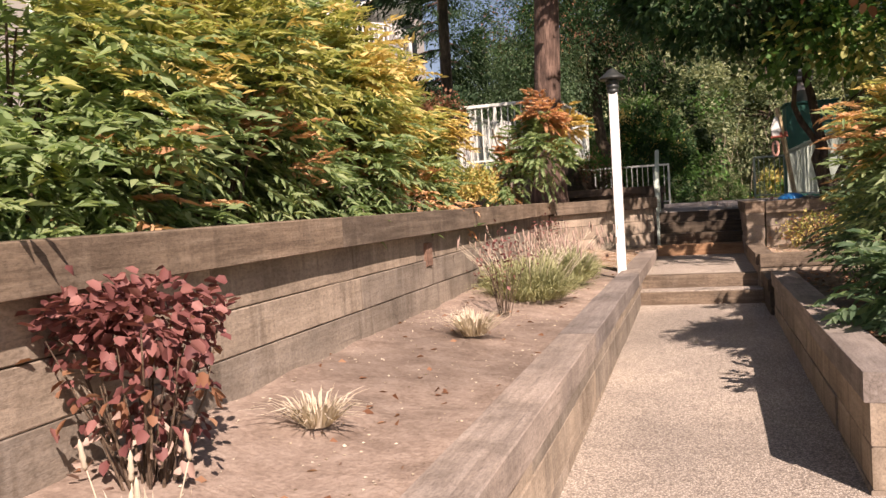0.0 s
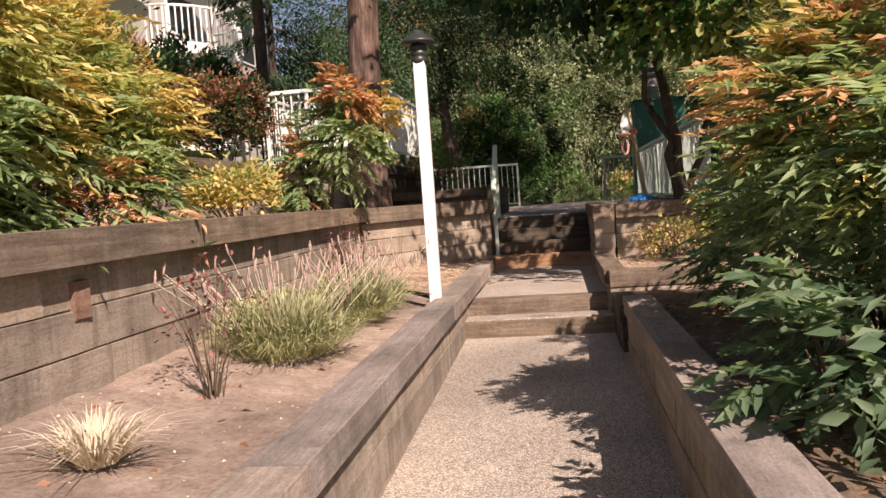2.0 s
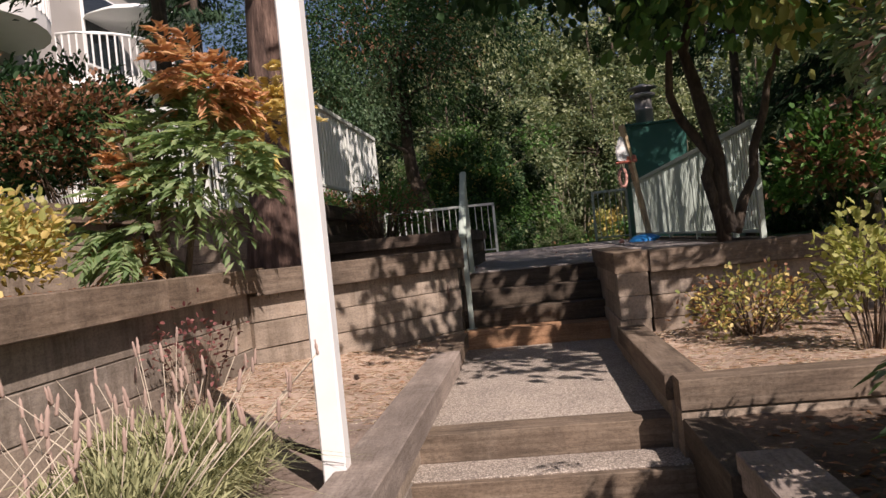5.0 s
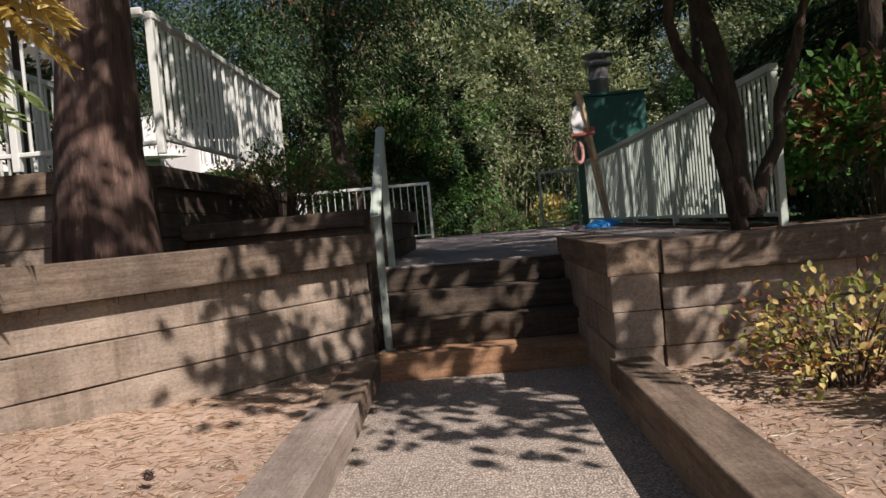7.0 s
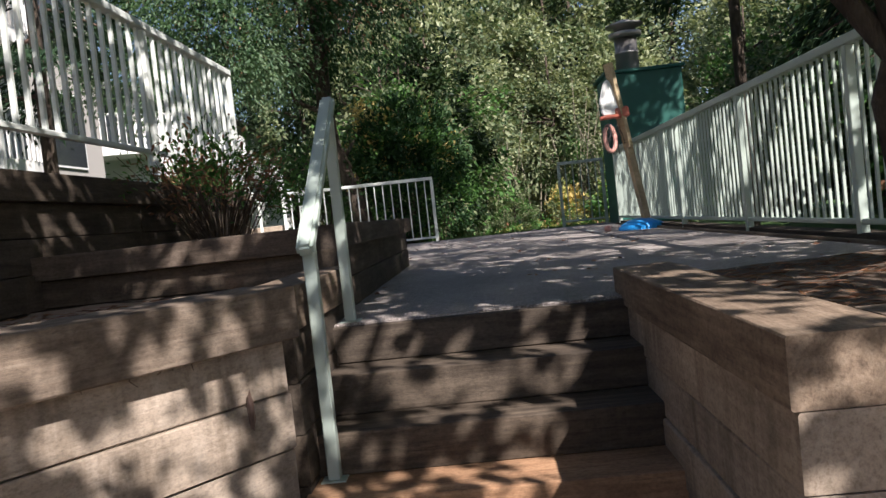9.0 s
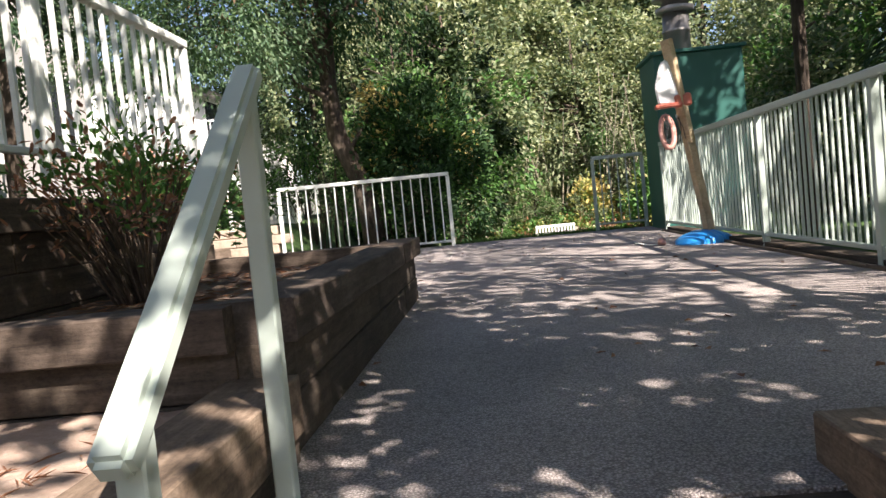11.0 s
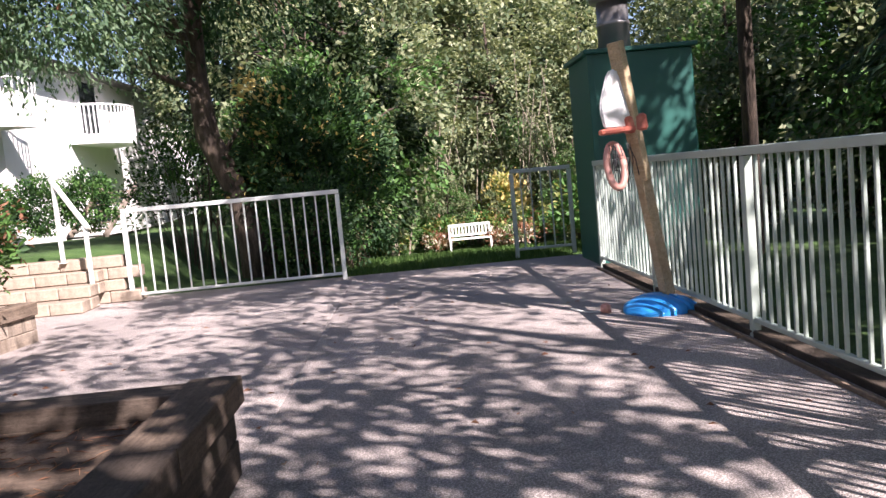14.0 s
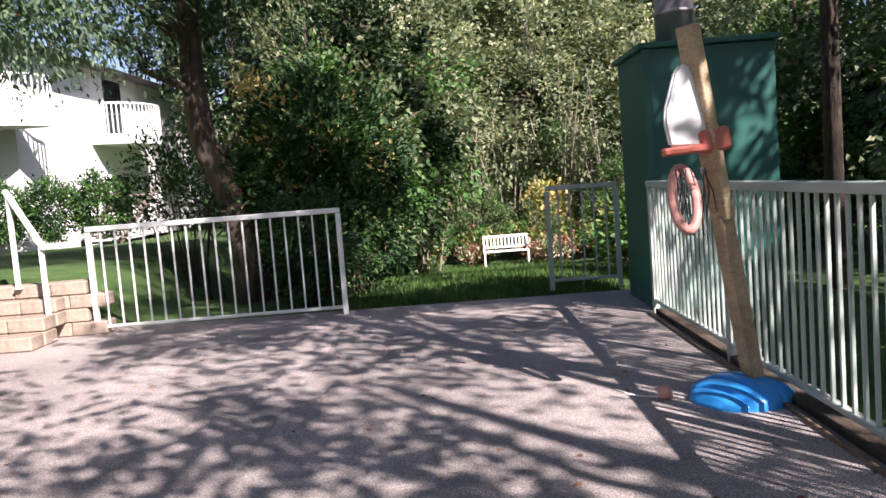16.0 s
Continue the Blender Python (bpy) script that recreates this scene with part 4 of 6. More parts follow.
def right_nandinas():
    spots = [(1.38, 8.6, 0.42, 0.5, 0.6, 0.8, 1.0), (2.05, 7.4, 0.42, 0.7, 0.7, 0.62, 0.7), (1.5, 10.2, 0.42, 0.5, 0.6, 0.62, 0.25)]
    for i, (x, y, z, rx, ry, rz, autumn) in enumerate(spots):
        layers = [("green_foliage", "grey-green lower foliage", L_TEAL, 480 if i < 2 else 380, 60, -0.9, (0, 0, -0.05), 1.0),
                  ("fresh_foliage", "green upper foliage", L_NANDINA, 380 if i < 2 else 160, 40, -0.4, (0, 0, 0.08), 1.0),
                  ("lime_foliage", "yellow-green foliage", L_LIME, int(200 * autumn) + 20, 24, -0.3, (0, 0, 0.05), 1.0),
                  ("gold_foliage", "golden autumn foliage", L_GOLD, int(120 * autumn) + 10, 12, 0.0, (-0.05, 0, 0.1), 1.0),
                  ("orange_foliage", "orange autumn foliage", L_ORANGE, int(110 * autumn) + 10, 12, 0.25, (-0.05, 0, 0.15), 1.0)]
        shrub("tall nandina with an orange top beside the path", (x, y, z), (rx, ry, rz), layers, 60 + i, group="nandinas along the right edging")
    shrub("young nandina with broad pale leaves by the edging", (0.95, 7.75, 0.42), (0.26, 0.4, 0.3), [("foliage", "pale grey-green leaves", L_TEAL, 90, 14, -0.8, (0, 0, 0), 1.0)], 69, stem_n=7, reach=0.2, length=0.11, width=0.04)


right_nandinas()

# sumac-like tree behind the wall's corner
def sumac():
    t = thing("sumac", "leggy shrub with feathery green and orange-red leaves", "shrub", (-2.35, 12.5, 1.18))
    rng = np.random.default_rng(77)
    stems(t, STEM, rng, 6, (0.05, 0.1, -0.05), 0.4, 1.3, 0.025, 0.3, 7)
    for pname, plabel, mat, n, c, r, cl in (("green_foliage", "feathery green leaves", L_NANDINA, 150, (0.3, 0.1, 0.86), (0.3, 0.36, 0.27), 24),
                                          ("orange_foliage", "orange-red leaves", L_ORANGE, 75, (0.36, 0, 1.2), (0.13, 0.15, 0.14), 10),
                                          ("gold_foliage", "golden leaves", L_GOLD, 55, (0.58, 0.4, 1.05), (0.16, 0.2, 0.13), 8),
                                          ("low_foliage", "green low leaves", L_NANDINA, 70, (-0.05, 0, 0.48), (0.22, 0.3, 0.2), 14),
                                          ("rusty_foliage", "rusty hanging leaves", L_ORANGE, 36, (-0.08, 0, 0.62), (0.1, 0.13, 0.4), 8)):
        p, o = clumped(rng, n, c, r, cl, 0.06, 0.4, -1)
        part(pname, sprays(rng, p, o + np.array((0, 0, 0.1)), 19, 0.28 if mat is L_NANDINA else 0.2, 0.095, 0.03), mat, t, label=plabel)


sumac()
small_shrub("barberry", "small bright yellow barberry by the upper wall", (-2.75, 11.5, 1.2), (0.42, 0.5, 0.28), [("foliage", "bright yellow leaves", L_GOLD, 0.6), ("lime_foliage", "yellow-green leaves", L_LIME, 0.4)], 2600, 81, 0.05, 0.03)
small_shrub("rose_bush", "leggy rose bush with reddish leaves", (-3.1, 10.6, 1.2), (0.3, 0.3, 0.35), [("foliage", "reddish-brown leaves", L_RUST, 1.0)], 260, 82, 0.05, 0.035, lo=0.2)
small_shrub("hedge_shrub", "dense rusty golden shrub above the upper wall", (-4.75, 12.3, 1.85), (0.75, 1.4, 0.8), [("foliage", "golden leaves", L_GOLD, 0.45), ("rust_foliage", "rusty leaves", L_RUST, 0.3), ("lime_foliage", "yellow-green leaves", L_LIME, 0.25)], 11000, 83, 0.07, 0.04, clump_r=0.08, clumps=120)
small_shrub("hedge_shrub", "dense rusty brown shrub above the upper wall", (-4.3, 15.0, 1.9), (0.7, 0.75, 0.65), [("foliage", "rusty brown leaves", L_RUST, 0.55), ("green_foliage", "dull green leaves", L_DEEP, 0.45)], 7000, 84, 0.06, 0.035, clump_r=0.08, clumps=110)
def smoke_bush():
    t = thing("smoke_bush", "upright purple-leaved bush on bare reddish stems", "shrub", (-1.74, 4.6, 0.55))
    rng = np.random.default_rng(85)
    stems(t, STEM, rng, 30, (0, 0, -0.04), 0.3, 0.56, 0.0065, 0.42)
    for pname, plabel, mat, n, c, r in (("foliage", "dusty purple-red leaves", L_PURPLE, 760, (0, 0, 0.5), (0.28, 0.28, 0.13)),
                                        ("low_foliage", "sparse purple-red leaves on the stems", L_PURPLE, 190, (0, 0, 0.3), (0.22, 0.22, 0.2)),
                                        ("red_foliage", "few bright red leaves", L_RUST, 60, (0, 0, 0.35), (0.27, 0.27, 0.2)),
                                        ("pale_leaves", "curled pale leaves low down", L_HEAD, 60, (0, 0, 0.16), (0.15, 0.15, 0.14))):
        p, o = clumped(rng, n, c, r, 60, 0.03, 0.3, -0.9)
        p[:, 2] = np.maximum(p[:, 2], 0.02)
        tagged(part(pname, leaves(p, o - np.array((0, 0, 0.5)), 0.044, 0.031, rng, 0.3, 0.5, True), mat, t, label=plabel), kind="stuff")


smoke_bush()
small_shrub("rose_bush", "thin leggy rose bush in the dry bed", (-1.52, 8.12, 0.57), (0.2, 0.2, 0.3), [("foliage", "sparse reddish leaves", L_PURPLE, 1.0)], 190, 86, 0.026, 0.016, lo=-0.2, twig_n=26, stem_r=0.0032)
small_shrub("rose_bush", "thin leggy rose bush near the lamp post", (-1.85, 11.75, 0.6), (0.22, 0.22, 0.3), [("foliage", "sparse reddish leaves", L_PURPLE, 1.0)], 200, 87, 0.028, 0.018, lo=-0.2, twig_n=22, stem_r=0.0032)
small_shrub("barberry", "low yellowing barberry on needle litter", (1.15, 13.3, 0.58), (0.4, 0.38, 0.2), [("foliage", "yellow-green leaves", L_LIME, 0.4), ("gold_foliage", "golden leaves", L_GOLD, 0.35), ("rust_foliage", "rusty leaves", L_RUST, 0.25)], 1150, 88, 0.034, 0.022, twig_n=46, lo=-0.6)
small_shrub("barberry", "small bright yellow barberry in the bed", (1.5, 12.4, 0.58), (0.25, 0.25, 0.35), [("foliage", "bright yellow-green leaves", L_LIME, 1.0)], 700, 89, 0.05, 0.03)
for i, (x, y, s) in enumerate([(-1.5, 9.0, 0.92), (-1.72, 9.5, 0.85), (-1.42, 10.15, 0.72), (-1.52, 10.75, 0.85)]):
    tuft("lavender", "bushy lavender with dry flower spikes", (x, y, 0.56), 1100, 0.22 * s, 0.005, 1.5, 0.3 * s, L_SAGE, 90 + i, (34, 0.56 * s, L_HEAD))
tuft("straw_tuft", "dry pale straw-coloured grass tuft", (-1.55, 5.3, 0.56), 170, 0.15, 0.008, 1.1, 0.05, L_STRAW, 100)
tuft("straw_tuft", "dry pale straw-coloured grass tuft", (-1.48, 7.18, 0.57), 320, 0.19, 0.007, 1.1, 0.06, L_STRAW, 101)
tuft("lavender", "dry lavender flower spikes", (-1.42, 4.15, 0.53), 60, 0.2, 0.006, 0.6, 0.12, L_STRAW, 102, (5, 0.3, L_STRAW))


# ---- trees ----
def branch_pts(rng, a, b, sag=0.1, n=5):
    a, b = np.array(a, float), np.array(b, float)
    return [tuple(a + (b - a) * f + rng.normal(0, sag, 3) * math.sin(math.pi * f)) for f in np.linspace(0, 1, n)]


def maple():
    """Multi-stemmed tree on the bed above the right wall."""
    t = thing("maple_tree", "multi-stemmed tree with green and rusty leaves", "tree", (1.6, 15.75, 1.08))
    rng = np.random.default_rng(5)
    ends = [((0, 0, 0), (-0.45, -0.1, 2.4), 0.045, "trunk"), ((0.05, 0, 0.1), (-0.15, 0.1, 3.0), 0.06, "trunk"), ((0.1, 0, 0.1), (0.75, -0.1, 2.2), 0.038, "trunk"),
            ((-0.45, -0.1, 2.4), (-1.3, -1.7, 3.7), 0.07, "limb"), ((-0.15, 0.1, 3.0), (-0.8, 1.6, 4.6), 0.07, "limb"), ((0.75, -0.1, 2.2), (1.6, -1.6, 3.8), 0.06, "limb"),
            ((-0.45, -0.1, 2.4), (-1.9, 0.3, 3.9), 0.06, "limb"), ((-0.15, 0.1, 3.0), (0.2, -1.5, 4.8), 0.06, "limb"), ((0.75, -0.1, 2.2), (1.8, 1.0, 3.9), 0.055, "limb"),
            ((-1.3, -1.7, 3.7), (-2.2, -3.2, 4.6), 0.035, "limb"), ((0.2, -1.5, 4.8), (0.3, -3.4, 5.4), 0.035, "limb"), ((-1.9, 0.3, 3.9), (-3.2, 0.6, 5.2), 0.035, "limb"), ((0.2, -1.5, 4.8), (0.05, -4.4, 2.75), 0.035, "limb"), ((-0.45, -0.1, 2.4), (-1.2, -0.6, 2.9), 0.03, "limb")]
    for a, b, r, nm in ends:
        p = branch_pts(rng, a, b, 0.07, 9)
        part(nm, tube(p, list(np.linspace(r * (1.35 if nm == "trunk" else 1), r * 0.55, 9)), 9, 0.1, 3), TREE_BARK, t)
    for nm, lb, mat, n, c, r, cl, lo in (("green_foliage", "green leaves", L_GREEN, 5200, (-0.3, -0.5, 4.9), (3.1, 3.7, 2.1), 120, -0.9),
                                     ("lime_foliage", "yellow-green leaves", L_LIME, 1300, (0.0, -1.6, 4.0), (2.4, 2.6, 1.4), 40, -0.9),
                                     ("rusty_foliage", "rusty autumn leaves", L_RUST, 800, (-0.2, -3.1, 3.4), (1.6, 1.2, 0.75), 30, -0.9),
                                     ("hanging_foliage", "hanging green leaves over the path", L_GREEN, 640, (-0.4, -3.9, 3.0), (0.7, 0.75, 0.6), 9, -0.9),
                                     # Deep green here stands in for shade on the crown's underside.
                                     ("inner_foliage", "thick foliage over the stairs, darkened for its shaded underside", L_DEEP, 3600, (-1.25, -0.6, 3.05), (1.7, 1.3, 1.0), 46, -0.9),
                                     # Rusty bough, side, upper and low side leaves are added to cast shade.
                                     ("rusty_bough", "rusty leaves added to shade the path", L_RUST, 650, (0.0, -4.45, 2.6), (1.0, 0.85, 0.5), 16, -0.9),
                                     ("side_foliage", "green leaves added to shade the stairs", L_GREEN, 1500, (1.4, -1.9, 4.0), (1.4, 1.4, 1.1), 15, -0.9),
                                     ("upper_foliage", "high green leaves added to shade the wall", L_GREEN, 2100, (-1.3, -4.5, 4.65), (1.2, 1.1, 1.0), 20, -0.9),
                                     ("drooping_foliage", "drooping green leaves of the crown's underside", L_GREEN, 950, (0.15, -1.0, 2.2), (1.1, 0.8, 0.65), 13, -0.9),
                                     ("low_side_foliage", "side leaves added to shade the upper soil", L_GREEN, 220, (1.6, -4.4, 2.8), (0.9, 0.75, 0.6), 6, -0.9),
                                     # Sunlight on this side is put into the yellow-green leaf colour.
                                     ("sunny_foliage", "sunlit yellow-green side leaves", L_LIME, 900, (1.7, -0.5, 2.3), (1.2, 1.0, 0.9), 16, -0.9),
                                     ("drooping_lime_foliage", "drooping yellow-green leaves", L_LIME, 500, (0.5, -1.3, 2.3), (1.1, 0.9, 0.7), 12, -0.9)):
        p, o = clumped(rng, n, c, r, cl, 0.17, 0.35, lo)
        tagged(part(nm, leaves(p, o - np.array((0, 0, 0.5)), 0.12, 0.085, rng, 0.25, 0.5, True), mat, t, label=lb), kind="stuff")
    return t


maple()


def conifer_trunk():
    t = thing("conifer", "tall conifer with thick reddish furrowed trunk", "tree", (-2.42, 15.05, 1.1))
    rng = np.random.default_rng(8)
    pts = [(0, 0, -0.3), (0.01, 0, 0.2), (0.03, -0.01, 0.8), (0.08, -0.02, 1.7), (0.16, -0.05, 3.2), (0.2, -0.05, 6), (0.25, 0, 10), (0.25, 0, 14)]
    part("trunk", tube(pts, [0.35, 0.31, 0.245, 0.21, 0.19, 0.17, 0.13, 0.05], 18, 0.07, 2), CONIFER_BARK, t)
    for i in range(26):
        z = rng.uniform(4.0, 13)
        a = rng.uniform(0, 6.28)
        L = (14.5 - z) * 0.22 + 0.5
        p = branch_pts(rng, (0.2, 0, z), (0.2 + L * math.cos(a), L * math.sin(a), z - 0.4), 0.08, 4)
        part("limb", tube(p, [0.035, 0.025, 0.018, 0.008], 5), CONIFER_BARK, t)
    p, o = clumped(rng, 9000, (0.2, 0, 8.8), (2.3, 2.3, 5.0), 120, 0.3, 0.3, -0.9)
    part("crown", leaves(p, o - np.array((0, 0, 0.5)), 0.2, 0.05, rng, 0.2, 0.4), L_CONIFER, t)


conifer_trunk()


def leafy_tree(seed, height, crown_z, radii, n, mat, size, lb, trunk_r=0.14, clumps=90, lean=0.0, mat2=None):
    t = thing("forest_tree", lb, "tree", (0, 0, 0))
    rng = np.random.default_rng(seed)
    pts = [(lean * f * f * height, rng.normal(0, 0.05), f * height * 0.9 - 0.3 * (f == 0)) for f in np.linspace(0, 1, 7)]
    part("trunk", tube(pts, list(np.linspace(trunk_r, trunk_r * 0.25, 7)), 8, 0.08, seed), TREE_BARK, t)
    for i in range(7):
        f = rng.uniform(0.3, 0.85)
        a = rng.uniform(0, 6.28)
        b = np.array((lean * f * f * height, 0, f * height * 0.9))
        e = b + np.array((radii[0] * 0.75 * math.cos(a), radii[1] * 0.75 * math.sin(a), rng.uniform(0.2, 0.9)))
        part("limb", tube(branch_pts(rng, b, e, 0.12, 5), list(np.linspace(trunk_r * 0.45, 0.015, 5)), 6), TREE_BARK, t)
    share = 0.6 if mat2 else 1.0
    p, o = clumped(rng, int(n * share), (lean * height * 0.5, 0, crown_z), radii, clumps, radii[0] * 0.1, 0.35, -1)
    part("crown", leaves(p, o - np.array((0, 0, 0.3)), size, size * 0.6, rng, 0.2, 0.7), mat, t)
    # Second leaf colour, set further out; the pale one paints sun highlights.
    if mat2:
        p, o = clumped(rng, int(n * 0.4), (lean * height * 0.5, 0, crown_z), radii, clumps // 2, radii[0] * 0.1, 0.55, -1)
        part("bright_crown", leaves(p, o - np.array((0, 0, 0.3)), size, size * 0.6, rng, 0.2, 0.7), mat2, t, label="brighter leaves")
    return t


def forest():
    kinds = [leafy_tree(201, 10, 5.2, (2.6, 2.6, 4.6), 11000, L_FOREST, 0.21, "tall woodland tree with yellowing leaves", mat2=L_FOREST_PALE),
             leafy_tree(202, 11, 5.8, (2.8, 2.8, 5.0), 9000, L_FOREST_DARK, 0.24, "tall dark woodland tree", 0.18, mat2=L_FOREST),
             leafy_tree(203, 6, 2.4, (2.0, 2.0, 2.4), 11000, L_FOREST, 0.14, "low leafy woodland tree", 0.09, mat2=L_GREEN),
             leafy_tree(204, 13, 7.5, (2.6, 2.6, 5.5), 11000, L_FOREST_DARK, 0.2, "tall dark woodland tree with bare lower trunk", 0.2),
             leafy_tree(205, 7, 3.4, (1.5, 1.4, 3.2), 9000, L_FOREST_DARK, 0.15, "dense tree beyond the white fence, shade in its dark leaves", 0.12)]
    rng = random.Random(12)
    spots = []
    for x, y, k, s in [(-0.5, 48, 0, 1.0), (3.5, 49, 0, 1.05), (7.0, 48, 0, 1.0), (1.5, 54, 0, 1.25), (-4.5, 48, 0, 1.05), (-8.0, 50, 1, 1.0), (5.5, 55, 3, 1.2), (-3, 56, 1, 1.2),
                       (11.5, 47, 0, 1.1), (10.5, 40, 0, 1.0), (13, 34, 0, 1.0), (9.5, 33, 2, 1.4), (12, 28, 3, 1.0), (16, 38, 0, 1.2), (16, 28, 1, 1.2), (20, 34, 1, 1.2), (24, 40, 0, 1.3), (19, 25, 1, 1.1), (23, 30, 3, 1.3),
                       (-12, 64, 1, 1.2), (-16, 66, 3, 1.2), (14, 54, 0, 1.2), (20, 46, 3, 1.3), (9, 60, 1, 1.3), (0, 62, 3, 1.4), (-8, 64, 3, 1.3), (28, 50, 1, 1.5), (32, 38, 1, 1.5),
                       (4.4, 46, 2, 0.9), (0.0, 46.5, 2, 0.85), (-2.4, 45, 2, 0.85), (7, 44.5, 2, 1.0), (-4.8, 42, 2, 0.8), (9.0, 38, 2, 0.9), (-3.6, 37.5, 2, 0.6), (-4.4, 40, 2, 0.75), (-1.2, 34.5, 4, 1.0), (-2.6, 35.5, 4, 0.9), (1.2, 44.6, 2, 0.55), (3.2, 44.4, 2, 0.5), (5.4, 42.8, 2, 0.6), (-0.8, 43.6, 2, 0.5), (8.2, 29.5, 2, 1.1), (10.5, 31, 2, 1.2), (12.8, 30, 2, 1.3), (11.5, 37, 2, 1.0), (14.5, 33, 2, 1.1), (17, 30.5, 2, 1.2), (7.6, 35, 2, 1.1), (15, 40, 2, 1.2), (20, 36, 2, 1.4), (10, 27, 2, 1.2), (13.5, 25, 4, 1.3), (25, 33, 2, 1.6), (22, 27, 2, 1.4), (9.5, 15.5, 4, 1.4), (9.2, 19.5, 2, 1.3), (11.8, 18, 3, 1.0), (7.8, 23.5, 2, 1.1), (-1.9, 33.4, 2, 0.9), (-2.0, 36.8, 2, 1.2), (-1.7, 38.5, 2, 1.5), (-7, 58, 3, 1.6), (-2.5, 60, 1, 1.7), (2.5, 60, 0, 1.7), (6.5, 59, 0, 1.7), (11, 56, 1, 1.6), (-1.0, 52, 0, 1.4), (4.0, 53, 0, 1.4)]:
        spots.append((x, y, k, s))
    used = set()
    for x, y, k, s in spots:
        ob = kinds[k]
        m = pose(x, y, ground_z(x, y) - 0.1, 0, 0, rng.uniform(0, 360))
        if k in used:
            c = copy_thing(ob, m)
        else:
            c = ob
            used.add(k)
            c.matrix_basis = m
        c.scale = (s, s, s * rng.uniform(0.92, 1.08))
        tagged(c, group="woodland trees")


forest()


PALE_BARK = bark("pale_twig_bark", (0.16, 0.14, 0.1), (0.32, 0.29, 0.22), (0.5, 0.46, 0.37))


def sapling(at, height, n, seed):
    t = thing("sapling", "thin pale-stemmed sapling at the wood's edge", "tree", at, group="saplings at the wood's edge")
    rng = np.random.default_rng(seed)
    stems(t, PALE_BARK, rng, n, (0, 0, -0.1), 1.2, height, 0.035, 0.28)
    p, o = clumped(rng, 500, (0, 0, height * 0.65), (1.1, 0.9, height * 0.35), 40, 0.16, 0.3, -1)
    tagged(part("foliage", leaves(p, o - np.array((0, 0, 0.3)), 0.2, 0.11, rng, 0.2, 0.6), L_FOREST, t), kind="stuff")


for i, (x, y, h) in enumerate(((-0.6, 41.5, 5.5), (0.6, 45.0, 6.5), (2.2, 45.4, 6.0), (3.8, 44.6, 7.0), (5.2, 43.6, 6.0), (6.4, 42.6, 5.0), (-2.2, 42.5, 6.0))):
    sapling((x, y, ground_z(x, y)), h, 7, 640 + i)


def yard_tree():
    """The leaning tree behind the white fence."""
    t = thing("yard_tree", "leaning dark-barked tree behind the white fence", "tree", (-2.7, 29.2, 0.9))
    rng = np.random.default_rng(21)
    pts = [(0.15, 0, -0.2), (0.1, 0, 0.6), (-0.1, 0, 1.5), (-0.42, 0.05, 2.3), (-0.5, 0.1, 3.2), (-0.45, 0.1, 4.4), (-0.6, 0.2, 6.0), (-0.7, 0.2, 7.6)]
    part("trunk", tube(pts, [0.28, 0.22, 0.195, 0.185, 0.155, 0.13, 0.09, 0.03], 10, 0.08, 4), TREE_BARK, t)
    for a, b in [((-0.45, 0, 2.9), (-1.7, -0.3, 3.9)), ((-0.5, 0.1, 3.6), (-2.4, -0.8, 5.4)), ((-0.45, 0.1, 4.2), (1.3, -0.6, 5.6)), ((-0.6, 0.2, 5.6), (-2.6, 0.6, 7.2)), ((-0.5, 0.1, 3.2), (-0.6, -1.6, 5.2)), ((-0.6, 0.2, 5.8), (1.2, 0.6, 7.4))]:
        part("limb", tube(branch_pts(rng, a, b, 0.12, 6), list(np.linspace(0.065, 0.012, 6)), 7), TREE_BARK, t)
    p, o = clumped(rng, 25000, (-1.4, -0.6, 5.8), (4.2, 2.8, 2.6), 170, 0.3, 0.2, -0.9)
    part("crown", leaves(p, o - np.array((0, 0, 0.4)), 0.12, 0.05, rng, 0.2, 0.6), L_DEEP, t)
    p, o = clumped(rng, 17000, (-2.7, -1.2, 4.35), (2.8, 1.6, 1.35), 110, 0.28, 0.2, -0.9)
    part("low_crown", leaves(p, o - np.array((0, 0, 0.4)), 0.11, 0.04, rng, 0.2, 0.6), L_TEAL, t, label="feathery grey-green leaves")
    p, o = clumped(rng, 5000, (1.6, -1.2, 5.9), (2.3, 2.0, 1.6), 60, 0.3, 0.25, -0.9)
    part("side_crown", leaves(p, o - np.array((0, 0, 0.4)), 0.12, 0.05, rng, 0.2, 0.6), L_DEEP, t)
    p, o = clumped(rng, 2500, (-1.0, -0.2, 6.0), (3.2, 2.4, 2.4), 60, 0.3, 0.3, -0.8)
    part("rusty_leaves", leaves(p, o - np.array((0, 0, 0.4)), 0.11, 0.05, rng, 0.2, 0.6), L_RUST, t, label="rusty leaves")
    p, o = clumped(rng, 420, (0.35, 0.5, 2.75), (0.4, 0.4, 0.6), 16, 0.12, 0.3, -0.9)
    part("golden_leaves", leaves(p, o - np.array((0, 0, 0.4)), 0.12, 0.055, rng, 0.2, 0.6), L_GOLD, t, label="golden leaves of a low bough")
    part("limb", tube(branch_pts(rng, (-0.2, 0, 1.9), (0.35, 0.5, 3.1), 0.05, 5), [0.05, 0.04, 0.03, 0.02, 0.01], 6), TREE_BARK, t)
    for i in range(9):
        a = (rng.uniform(-0.9, 1.1), rng.uniform(0.2, 1.2), -0.1)
        b = (a[0] + rng.uniform(-0.5, 0.5), a[1] + rng.uniform(-0.3, 0.3), rng.uniform(1.6, 2.8))
        part("sucker", tube(branch_pts(rng, a, b, 0.06, 5), [0.03, 0.025, 0.02, 0.015, 0.008], 5), TREE_BARK, t)


